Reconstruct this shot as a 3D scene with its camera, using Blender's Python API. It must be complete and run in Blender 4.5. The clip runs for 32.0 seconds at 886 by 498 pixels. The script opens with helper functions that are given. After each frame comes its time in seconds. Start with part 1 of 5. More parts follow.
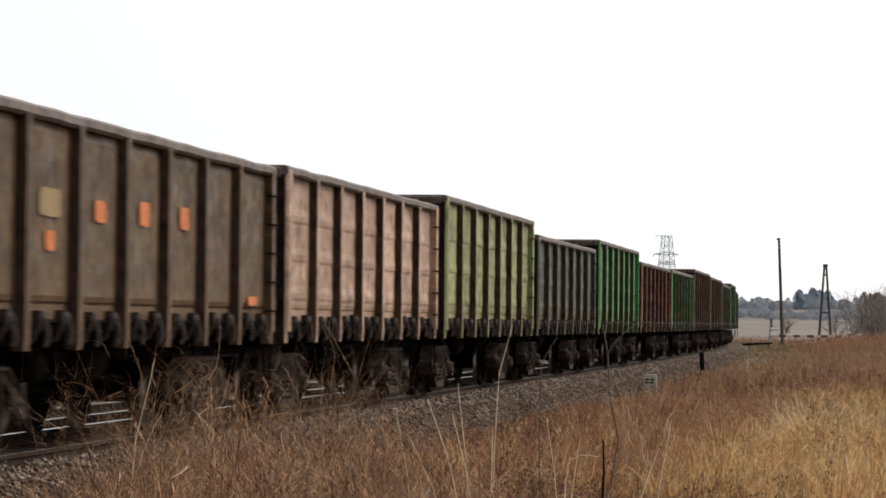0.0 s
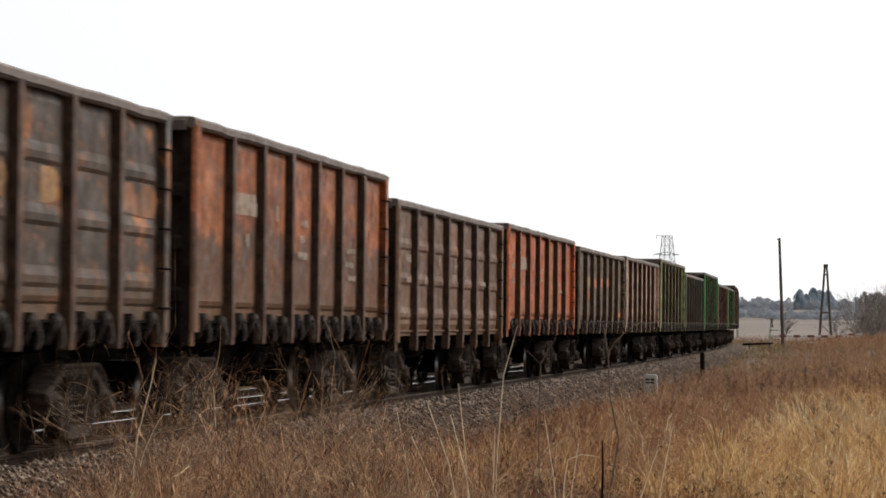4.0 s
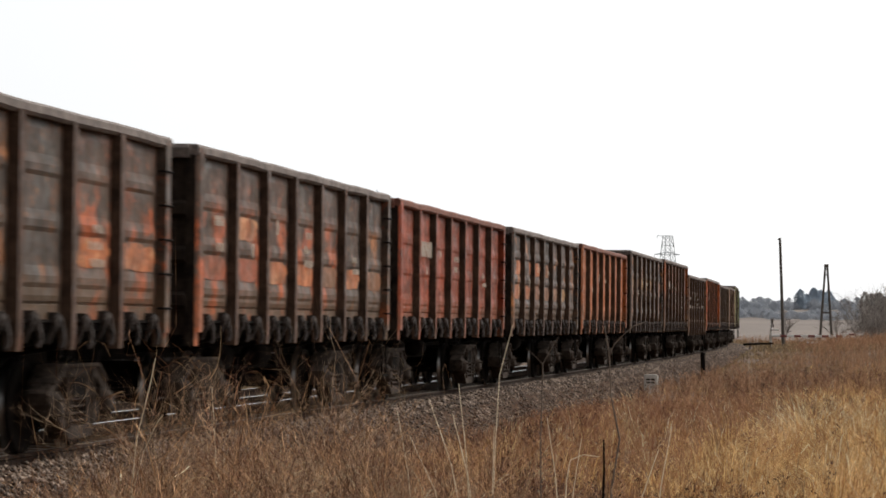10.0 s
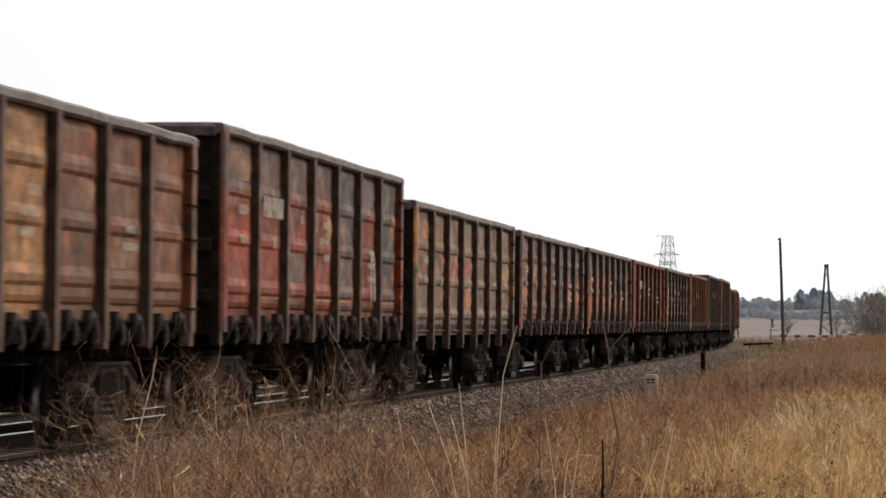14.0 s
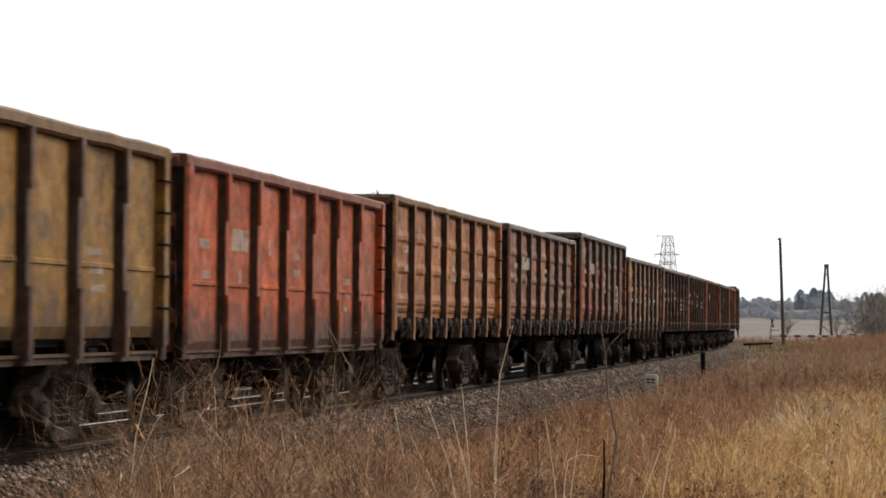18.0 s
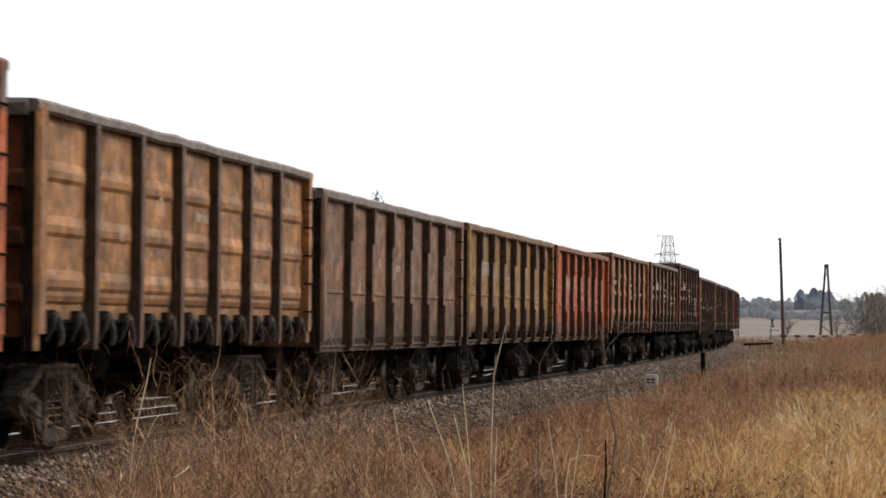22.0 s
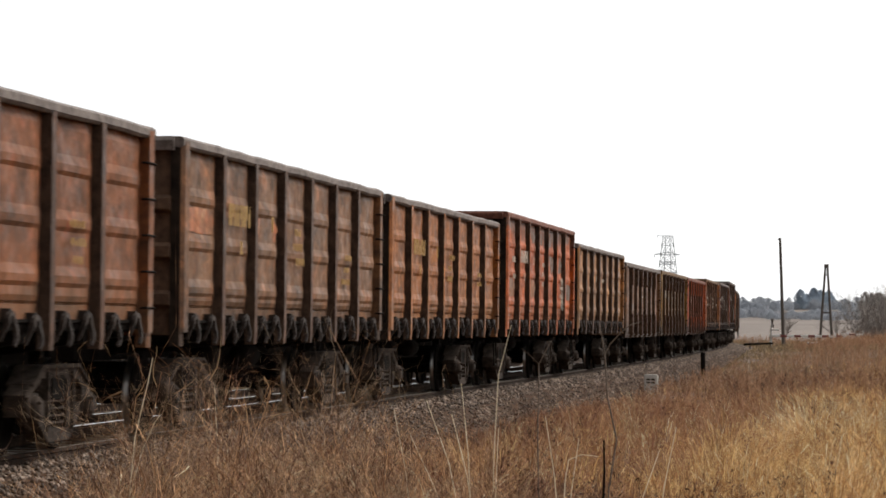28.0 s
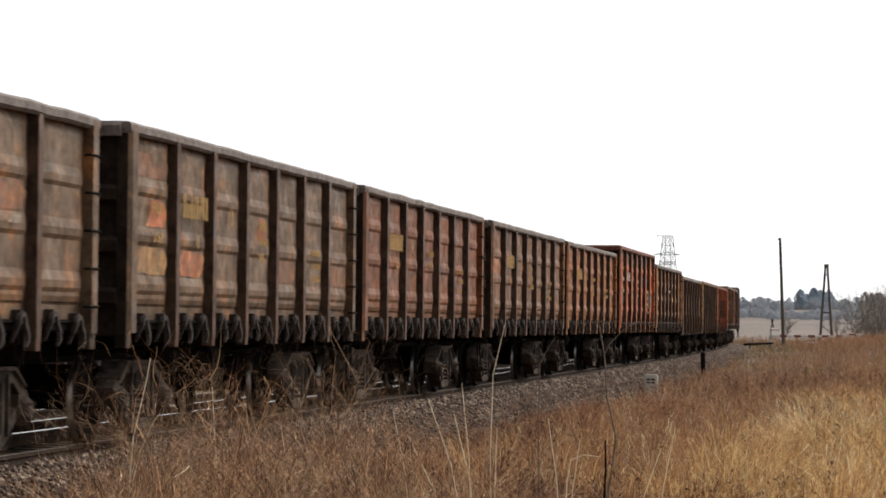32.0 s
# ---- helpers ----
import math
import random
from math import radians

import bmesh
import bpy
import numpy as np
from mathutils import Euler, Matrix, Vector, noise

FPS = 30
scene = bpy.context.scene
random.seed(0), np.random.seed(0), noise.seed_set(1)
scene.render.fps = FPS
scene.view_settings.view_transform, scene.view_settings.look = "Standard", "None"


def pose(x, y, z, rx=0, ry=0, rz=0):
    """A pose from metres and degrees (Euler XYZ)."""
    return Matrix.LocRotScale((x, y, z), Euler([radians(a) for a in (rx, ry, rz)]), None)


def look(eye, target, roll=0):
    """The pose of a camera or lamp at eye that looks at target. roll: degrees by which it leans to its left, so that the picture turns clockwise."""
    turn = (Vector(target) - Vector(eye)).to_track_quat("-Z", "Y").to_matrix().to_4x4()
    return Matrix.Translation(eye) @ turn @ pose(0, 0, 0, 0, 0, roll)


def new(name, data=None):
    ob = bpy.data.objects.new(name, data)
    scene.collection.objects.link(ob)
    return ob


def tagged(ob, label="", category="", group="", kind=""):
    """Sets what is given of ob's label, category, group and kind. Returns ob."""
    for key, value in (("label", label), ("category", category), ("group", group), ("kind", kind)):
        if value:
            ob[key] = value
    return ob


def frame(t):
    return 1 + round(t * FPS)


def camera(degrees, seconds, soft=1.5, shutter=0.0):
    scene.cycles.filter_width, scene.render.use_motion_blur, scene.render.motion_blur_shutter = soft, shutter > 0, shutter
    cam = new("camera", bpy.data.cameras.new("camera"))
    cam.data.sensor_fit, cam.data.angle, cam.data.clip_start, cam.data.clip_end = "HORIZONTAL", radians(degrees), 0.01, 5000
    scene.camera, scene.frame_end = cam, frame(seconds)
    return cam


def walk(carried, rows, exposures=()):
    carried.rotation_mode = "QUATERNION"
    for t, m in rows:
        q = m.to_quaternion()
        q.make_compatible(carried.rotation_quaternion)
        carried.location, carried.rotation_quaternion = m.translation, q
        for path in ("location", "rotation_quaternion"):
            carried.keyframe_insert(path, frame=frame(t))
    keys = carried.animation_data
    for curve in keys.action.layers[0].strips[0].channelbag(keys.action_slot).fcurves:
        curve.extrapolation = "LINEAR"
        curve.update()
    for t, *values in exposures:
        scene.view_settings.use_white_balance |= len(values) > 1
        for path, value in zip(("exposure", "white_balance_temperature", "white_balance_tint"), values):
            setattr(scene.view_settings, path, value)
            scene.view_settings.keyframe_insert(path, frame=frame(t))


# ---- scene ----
cam = camera(18.196, 32.0, soft=1.7, shutter=0.5)
EYE = Vector((0.0, 0.0, 1.386))
TILT, LEAN = 1.495, 0.52


def view(yaw):
    a, e = radians(yaw), radians(TILT)
    return look(EYE, EYE + Vector((math.sin(a) * math.cos(e), math.cos(a) * math.cos(e), math.sin(e))), LEAN)


walk(cam, [(0.0, view(0.022)), (4.5, view(0.012)), (10.0, view(0.002)), (32.0, view(0.0))], exposures=[(0.0, 0.0), (16.0, 0.03), (24.0, 0.12), (32.0, 0.14)])

SUN_WAY = Vector((0.56, 0.50, 0.66)).normalized()
# ---- light: a wet overcast winter day ----
world = bpy.data.worlds.new("overcast_sky")
scene.world = world
world.use_nodes = True
wt = world.node_tree
sky = wt.nodes.new("ShaderNodeTexSky")
sky.sky_type, sky.sun_disc = "NISHITA", False
sky.sun_elevation, sky.sun_rotation = radians(41), radians(48)
dim = wt.nodes.new("ShaderNodeMix")
dim.data_type = "RGBA"
dim.inputs[0].default_value = 0.93
wt.links.new(sky.outputs[0], dim.inputs[6])
# thin cloud, brighter round the hidden sun than in the opposite quarter
where = wt.nodes.new("ShaderNodeTexCoord")
facing = wt.nodes.new("ShaderNodeVectorMath")
facing.operation = "DOT_PRODUCT"
facing.inputs[1].default_value = SUN_WAY
wt.links.new(where.outputs["Generated"], facing.inputs[0])
glow = wt.nodes.new("ShaderNodeMapRange")
glow.interpolation_type = "SMOOTHSTEP"
for i, v in ((1, -0.75), (2, 1.0), (3, 0.03), (4, 1.15)):
    glow.inputs[i].default_value = v
wt.links.new(facing.outputs["Value"], glow.inputs[0])
cloud = wt.nodes.new("ShaderNodeVectorMath")
cloud.operation = "SCALE"
cloud.inputs[0].default_value = (10.6, 10.7, 10.85)
wt.links.new(glow.outputs[0], cloud.inputs["Scale"])
wt.links.new(cloud.outputs[0], dim.inputs[7])
back = wt.nodes["Background"]
back.inputs["Strength"].default_value = 0.105
wt.links.new(dim.outputs[2], back.inputs["Color"])
sun = new("sun", bpy.data.lights.new("sun", "SUN"))
sun.data.energy, sun.data.angle, sun.data.color = 3.4, radians(24), (1.0, 0.96, 0.9)
sun.matrix_world = look(SUN_WAY * 80, (0, 0, 0))

# ---- the railway line: a straight that bends off to the left ----
HEAD = (0.15905, 0.00349, -0.0293, -0.00135)


def bearing(s):
    u = min(max(s, -60.0), 230.0) / 100
    return HEAD[0] + HEAD[1] * u + HEAD[2] * u * u + HEAD[3] * u ** 3


LINE_S0, LINE_STEP = -420.0, 1.0
LINE = []


def lay_line():
    n = int((700 - LINE_S0) / LINE_STEP) + 1
    i0 = int(-LINE_S0 / LINE_STEP)
    pts = [None] * n
    pts[i0] = (0.0, 60.236)
    for i in range(i0, n - 1):
        h = bearing(LINE_S0 + (i + 0.5) * LINE_STEP)
        pts[i + 1] = (pts[i][0] + math.sin(h) * LINE_STEP, pts[i][1] + math.cos(h) * LINE_STEP)
    for i in range(i0, 0, -1):
        h = bearing(LINE_S0 + (i - 0.5) * LINE_STEP)
        pts[i - 1] = (pts[i][0] - math.sin(h) * LINE_STEP, pts[i][1] - math.cos(h) * LINE_STEP)
    LINE.extend(pts)


lay_line()


def on_line(s, lat=0.0, z=0.0):
    """A point of the line: s metres along it, lat metres to its right."""
    f = (s - LINE_S0) / LINE_STEP
    i = min(max(int(f), 0), len(LINE) - 2)
    f -= i
    h = bearing(s)
    x = LINE[i][0] * (1 - f) + LINE[i + 1][0] * f
    y = LINE[i][1] * (1 - f) + LINE[i + 1][1] * f
    return Vector((x + math.cos(h) * lat, y - math.sin(h) * lat, z))


LINE_Y = np.array([q[1] for q in LINE])
LINE_X = np.array([q[0] for q in LINE])
FIELD_Z = -0.75


def line_x(y):
    return np.interp(y, LINE_Y, LINE_X)


def ground_z(x, y):
    """Height of the ground; the field lies below the rails and rises far off."""
    x, y = np.asarray(x, float), np.asarray(y, float)
    lat = x - line_x(y)
    z = FIELD_Z + 0.09 * np.sin(x * 0.31 + 0.8) * np.sin(y * 0.17) + 0.05 * np.sin(x * 0.9 + y * 0.6)
    z = np.where(np.abs(lat) < 4.0, FIELD_Z + (z - FIELD_Z) * np.clip((np.abs(lat) - 2.5) / 1.5, 0, 1), z)
    near = np.clip(1 - np.hypot(x, y) / 24.0, 0, 1) * np.clip((np.abs(lat) - 3.0) / 3.0, 0, 1)
    z = z + 0.75 * near * near * (3 - 2 * near)
    # the ground climbs to the road, highest on the open side
    climb = np.clip((y - 94) / 34.0, 0, 1) * np.clip((172 - y) / 16.0, 0, 1)
    climb = climb * climb * (3 - 2 * climb)
    z = z + climb * (0.84 * np.clip((np.abs(lat) - 2.6) / 1.0, 0, 1) + 0.3 * np.clip((lat - 5.0) / 5.0, 0, 1))
    z = z + np.clip((y - 380) / 560.0, 0, 1) * 7.4
    return z


# ---- materials ----
def nodes_of(name, rough=0.7, metal=0.0):
    m = bpy.data.materials.new(name)
    m.use_nodes = True
    t = m.node_tree
    b = t.nodes["Principled BSDF"]
    b.inputs["Roughness"].default_value, b.inputs["Metallic"].default_value = rough, metal
    return m, t, b


def add(t, kind, **values):
    n = t.nodes.new("ShaderNode" + kind)
    for k, v in values.items():
        n.inputs[k.replace("_", " ")].default_value = v
    return n


def mix(t, fac, a, b):
    n = t.nodes.new("ShaderNodeMix")
    n.data_type = "RGBA"
    for i, v in ((0, fac), (6, a), (7, b)):
        if isinstance(v, (int, float)):
            n.inputs[i].default_value = v
        elif isinstance(v, tuple):
            n.inputs[i].default_value = (*v, 1)
        else:
            t.links.new(v, n.inputs[i])
    return n.outputs[2]


def ramp(t, src, lo, hi):
    n = t.nodes.new("ShaderNodeMapRange")
    n.inputs[1].default_value, n.inputs[2].default_value = lo, hi
    t.links.new(src, n.inputs[0])
    return n.outputs[0]


def times(t, a, b):
    n = t.nodes.new("ShaderNodeMath")
    n.operation = "MULTIPLY"
    for i, v in enumerate((a, b)):
        if isinstance(v, (int, float)):
            n.inputs[i].default_value = v
        else:
            t.links.new(v, n.inputs[i])
    return n.outputs[0]


def coords(t, scale=(1, 1, 1), shift=True, where="Object"):
    """Object coordinates, moved by each object's own random number."""
    c = t.nodes.new("ShaderNodeTexCoord")
    mp = t.nodes.new("ShaderNodeMapping")
    mp.inputs["Scale"].default_value = scale
    t.links.new(c.outputs[where], mp.inputs["Vector"])
    if shift:
        info = t.nodes.new("ShaderNodeObjectInfo")
        mul = t.nodes.new("ShaderNodeVectorMath")
        mul.operation = "SCALE"
        mul.inputs[0].default_value = (37.0, 53.0, 71.0)
        t.links.new(info.outputs["Random"], mul.inputs["Scale"])
        t.links.new(mul.outputs[0], mp.inputs["Location"])
    return mp.outputs[0]


def noise_of(t, vec, scale, detail=4.0, rough=0.6):
    n = add(t, "TexNoise", Scale=scale, Detail=detail, Roughness=rough)
    t.links.new(vec, n.inputs["Vector"])
    return n.outputs["Fac"]


def bump(t, b, src, strength, dist=0.02):
    n = add(t, "Bump", Strength=strength, Distance=dist)
    t.links.new(src, n.inputs["Height"])
    t.links.new(n.outputs[0], b.inputs["Normal"])


def rgb(r, g, b):
    """Base colour from everyday 0..255 values."""
    return tuple(((v / 255) / 12.92 if v / 255 < 0.04045 else ((v / 255 + 0.055) / 1.055) ** 2.4) for v in (r, g, b))


def wagon_paint(name, base, patch, patch_amount, grime=0.5, rough=0.55, upper=None, lower=None, dusty="pale", wear=1.0):
    """Worn wagon paint: two coats in patches, rust streaks, coal dust."""
    base, patch = tuple(c * 1.08 for c in base), tuple(c * 1.12 for c in patch)
    m, t, b = nodes_of(name, rough)
    b.inputs["Specular IOR Level"].default_value = 0.1
    v = coords(t)
    large = noise_of(t, v, 1.5, 6, 0.62)
    info = t.nodes.new("ShaderNodeObjectInfo")
    tone = mix(t, ramp(t, info.outputs["Random"], 0.0, 1.0), tuple(c * 0.72 for c in base), tuple(min(1, c * 1.1) for c in base))
    lim = 0.70 - 0.3 * patch_amount
    col = mix(t, ramp(t, large, lim, lim + 0.07), tone, patch)
    # an older dark coat is left on the upper or the lower part of the sheets
    for edge, coat, way in ((upper, rgb(84, 75, 66), 0.16), (lower, rgb(78, 60, 45), -0.16)):
        if edge:
            place = t.nodes.new("ShaderNodeTexCoord")
            apart = t.nodes.new("ShaderNodeSeparateXYZ")
            t.links.new(place.outputs["Object"], apart.inputs[0])
            uneven = t.nodes.new("ShaderNodeMath")
            uneven.operation = "MULTIPLY_ADD"
            uneven.inputs[1].default_value = 1.6
            t.links.new(large, uneven.inputs[0])
            t.links.new(apart.outputs[2], uneven.inputs[2])
            col = mix(t, times(t, ramp(t, uneven.outputs[0], edge + 0.8, edge + 0.8 + way), 0.88), col, coat)
    blot = noise_of(t, v, 3.4, 5, 0.7)
    col = mix(t, times(t, ramp(t, blot, 0.44, 0.6), 0.62 * wear), col, tuple(0.45 * c + 0.02 for c in base))
    streak = noise_of(t, coords(t, (9, 0, 0.7)), 1.6, 6, 0.7)
    col = mix(t, times(t, ramp(t, streak, 0.46, 0.64), 0.6 * wear), col, rgb(92, 57, 35))
    rust = noise_of(t, coords(t, (1.3, 0, 0.8)), 2.6, 7, 0.72)
    col = mix(t, times(t, ramp(t, rust, 0.54, 0.66), 0.38 * wear), col, tuple(0.5 * c for c in rgb(176, 92, 44)) if base[0] < 0.12 else rgb(124, 66, 36))
    fine = noise_of(t, v, 14, 5, 0.7)
    col = mix(t, times(t, ramp(t, fine, 0.52, 0.64), 0.55 * wear), col, rgb(72, 45, 31))
    flake = noise_of(t, v, 6.5, 6, 0.75)
    col = mix(t, times(t, ramp(t, flake, 0.55, 0.64), 0.3), col, tuple(min(1, 1.45 * c + 0.03) for c in patch))
    dust = noise_of(t, coords(t, (1.0, 1.0, 1.7)), 2.0, 7, 0.7)
    col = mix(t, times(t, ramp(t, dust, 0.50 - 0.35 * grime, 0.74 - 0.25 * grime), 0.8), col, rgb(50, 41, 34))
    if dusty:
        # road dust or wet dirt splashed up along the foot of the body
        spot = t.nodes.new("ShaderNodeTexCoord")
        axes = t.nodes.new("ShaderNodeSeparateXYZ")
        t.links.new(spot.outputs["Object"], axes.inputs[0])
        ragged = t.nodes.new("ShaderNodeMath")
        ragged.operation = "MULTIPLY_ADD"
        ragged.inputs[1].default_value = -0.9
        t.links.new(dust, ragged.inputs[0])
        t.links.new(axes.outputs[2], ragged.inputs[2])
        col = mix(t, times(t, ramp(t, ragged.outputs[0], 1.42, 1.08), 0.3), col, rgb(116, 92, 70)) if dusty == "pale" else mix(t, times(t, ramp(t, ragged.outputs[0], 1.2, 0.7), 0.88), col, rgb(56, 46, 39))
    t.links.new(col, b.inputs["Base Color"])
    wet = t.nodes.new("ShaderNodeMapRange")
    for i, v in ((1, 0.35), (2, 0.65), (3, 0.34), (4, 0.72)):
        wet.inputs[i].default_value = v
    t.links.new(blot, wet.inputs[0])
    t.links.new(wet.outputs[0], b.inputs["Roughness"])
    bump(t, b, fine, 0.25, 0.01)
    return m


def worn(name, a, c, scale=6.0, rough=0.7, metal=0.0, strength=0.3, gloss=0.5):
    m, t, b = nodes_of(name, rough, metal)
    b.inputs["Specular IOR Level"].default_value = gloss
    v = coords(t)
    f = noise_of(t, v, scale, 6, 0.7)
    col = mix(t, ramp(t, f, 0.35, 0.65), a, c)
    col = mix(t, times(t, ramp(t, noise_of(t, v, scale * 5, 3), 0.55, 0.7), 0.4), col, tuple(k * 0.5 for k in a))
    t.links.new(col, b.inputs["Base Color"])
    bump(t, b, f, strength)
    return m


def island(name, cols, rough=0.8, through_light=0.0, calm=False, soft_patches=False):
    """Colour that changes from stalk to stalk or stone to stone."""
    m, t, b = nodes_of(name, rough)
    b.inputs["Specular IOR Level"].default_value = 0.2
    g = t.nodes.new("ShaderNodeNewGeometry")
    r = t.nodes.new("ShaderNodeValToRGB")
    r.color_ramp.interpolation = "LINEAR"
    el = r.color_ramp.elements
    while len(el) < len(cols):
        el.new(0.5)
    for i, c in enumerate(cols):
        el[i].position = i / (len(cols) - 1)
        el[i].color = (*c, 1)
    t.links.new(g.outputs["Random Per Island"], r.inputs[0])
    col = r.outputs[0]
    if soft_patches:
        clump = noise_of(t, coords(t, (1, 0.4, 0.6), shift=False, where="Object"), 1.1, 3, 0.6)
        col = mix(t, times(t, ramp(t, clump, 0.45, 0.62), 0.6), col, cols[0])
        col = mix(t, times(t, ramp(t, clump, 0.46, 0.34), 0.5), col, cols[2])
    elif not calm:
        # random tone in clumps, with shade of gaps and lit tufts painted in
        w = noise_of(t, coords(t, shift=False, where="Object"), 0.35, 3)
        col = mix(t, times(t, ramp(t, w, 0.42, 0.6), 0.45), r.outputs[0], cols[0])
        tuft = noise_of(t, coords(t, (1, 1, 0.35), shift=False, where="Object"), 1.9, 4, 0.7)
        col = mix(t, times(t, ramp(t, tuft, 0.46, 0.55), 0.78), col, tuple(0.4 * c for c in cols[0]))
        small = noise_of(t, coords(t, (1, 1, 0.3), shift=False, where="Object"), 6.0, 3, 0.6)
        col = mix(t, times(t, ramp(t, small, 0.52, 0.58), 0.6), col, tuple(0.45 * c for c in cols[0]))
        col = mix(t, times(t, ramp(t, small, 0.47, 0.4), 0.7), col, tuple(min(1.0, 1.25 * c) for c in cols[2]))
    t.links.new(col, b.inputs["Base Color"])
    if through_light:
        thin = t.nodes.new("ShaderNodeBsdfTranslucent")
        both = t.nodes.new("ShaderNodeMixShader")
        both.inputs[0].default_value = through_light
        t.links.new(col, thin.inputs[0])
        t.links.new(b.outputs[0], both.inputs[1])
        t.links.new(thin.outputs[0], both.inputs[2])
        t.links.new(both.outputs[0], t.nodes["Material Output"].inputs[0])
    return m


M = {}
M["dark"] = worn("grimy_underframe_steel", rgb(18, 15, 13), rgb(30, 26, 23), 5, 0.95, 0.0, 0.3, 0.03)
# end walls and corner post ends: shade put into a near-black coat
M["end_shade"] = worn("shade_dark_end_steel", rgb(28, 23, 20), rgb(52, 43, 36), 4, 0.95, 0.0, 0.3, 0.04)
M["frame"] = worn("dusty_bogie_casting", rgb(36, 31, 27), rgb(74, 63, 55), 7, 0.95, 0.0, 0.3, 0.08)
M["lock"] = worn("bare_hatch_lock_steel", rgb(34, 28, 25), rgb(68, 58, 52), 9, 0.8, 0.0, 0.3, 0.2)
# trailing post faces: their shade put into a dark brown coat
M["post_shade"] = worn("shaded_brown_post_side", rgb(44, 33, 27), rgb(78, 60, 48), 5, 0.9, 0.0, 0.2, 0.08)
M["tyre"] = worn("polished_wheel_tread", rgb(112, 109, 105), rgb(150, 146, 142), 9, 0.3, 1.0, 0.05)
M["rail_side"] = worn("rusty_rail", rgb(40, 31, 25), rgb(62, 48, 39), 8, 0.95, 0.0, 0.3, 0.1)
M["rail_top"] = worn("polished_rail_head", rgb(200, 200, 202), rgb(228, 228, 230), 5, 0.16, 1.0, 0.02)
# near rail: the train's dark reflection put into the head's colour
M["rail_shaded"] = worn("train_darkened_rail_head", rgb(104, 96, 88), rgb(132, 122, 112), 5, 0.5, 0.6, 0.05)
M["sleeper"] = worn("weathered_sleeper", rgb(92, 84, 76), rgb(128, 118, 106), 6, 0.85)
M["wood"] = worn("grey_weathered_pole", rgb(74, 68, 62), rgb(98, 90, 82), 5, 0.9)
M["white"] = worn("dirty_white_paint", rgb(205, 203, 198), rgb(226, 225, 222), 6, 0.6)
M["red"] = worn("faded_red_paint", rgb(92, 42, 40), rgb(116, 54, 50), 6, 0.6)
M["rim"] = worn("worn_bare_top_chord", rgb(76, 67, 62), rgb(124, 112, 105), 7, 0.8, 0.0, 0.3, 0.25)
M["rim_red"] = worn("red_painted_top_chord", rgb(84, 51, 41), rgb(124, 79, 63), 7, 0.8, 0.0, 0.3, 0.25)
M["rim_ochre"] = worn("ochre_painted_top_chord", rgb(80, 61, 43), rgb(118, 90, 62), 7, 0.8, 0.0, 0.3, 0.25)
M["end_brown"] = worn("dusty_brown_end_sheet", rgb(64, 49, 40), rgb(104, 80, 63), 3, 0.9, 0.0, 0.3, 0.1)
M["end_rust"] = worn("rusty_end_sheet", rgb(64, 38, 27), rgb(106, 63, 41), 3, 0.9, 0.0, 0.3, 0.1)
M["mark"] = worn("worn_white_lettering", rgb(156, 144, 128), rgb(204, 194, 178), 9, 0.8)
M["yellow"] = worn("worn_yellow_lettering", rgb(160, 126, 68), rgb(182, 146, 84), 9, 0.8)
M["galv"] = worn("galvanised_lattice", rgb(150, 154, 158), rgb(178, 181, 184), 2, 0.6)
M["concrete"] = worn("pale_concrete", rgb(176, 172, 164), rgb(200, 197, 190), 7, 0.8)
M["stone"] = island("ballast_chips", (rgb(80, 65, 54), rgb(111, 93, 79), rgb(140, 121, 106), rgb(96, 78, 65), rgb(168, 150, 134)))
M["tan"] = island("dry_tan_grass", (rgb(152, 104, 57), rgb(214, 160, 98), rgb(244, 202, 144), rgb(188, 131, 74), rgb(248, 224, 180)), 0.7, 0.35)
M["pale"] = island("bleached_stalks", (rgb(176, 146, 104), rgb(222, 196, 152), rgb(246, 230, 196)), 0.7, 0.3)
M["russet"] = island("russet_weeds", (rgb(94, 60, 43), rgb(134, 90, 64), rgb(182, 138, 102), rgb(112, 74, 53)), 0.8, 0.25, soft_patches=True)
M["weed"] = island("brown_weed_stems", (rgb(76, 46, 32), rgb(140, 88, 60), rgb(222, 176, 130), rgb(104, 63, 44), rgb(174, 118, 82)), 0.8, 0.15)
# paler russet for the distant weeds, with haze tinted in
M["far_russet"] = island("haze_tinted_russet_weeds", (rgb(112, 81, 61), rgb(144, 107, 82), rgb(182, 144, 112), rgb(128, 93, 70)), 0.9, 0.3, soft_patches=True)
M["verge"] = island("short_verge_grass", (rgb(120, 101, 76), rgb(150, 128, 98), rgb(176, 153, 118), rgb(134, 113, 84)), 0.85, 0.2)
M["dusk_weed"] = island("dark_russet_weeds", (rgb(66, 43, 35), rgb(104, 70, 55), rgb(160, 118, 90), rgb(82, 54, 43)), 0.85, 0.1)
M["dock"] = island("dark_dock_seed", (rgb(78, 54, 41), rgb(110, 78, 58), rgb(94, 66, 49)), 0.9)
M["bramble"] = island("dead_arching_stems", (rgb(70, 48, 36), rgb(106, 74, 52), rgb(140, 102, 72), rgb(214, 180, 138), rgb(92, 62, 45), rgb(124, 90, 62)), 0.8, 0.15, calm=True)
M["twig"] = island("bare_brown_twigs", (rgb(104, 80, 62), rgb(150, 120, 94), rgb(204, 176, 144), rgb(124, 96, 74)))
M["reed"] = worn("bleached_reed", rgb(198, 180, 148), rgb(226, 212, 184), 12, 0.8)
M["bark"] = worn("dark_twig_bark", rgb(74, 62, 52), rgb(112, 96, 82), 14, 0.85)
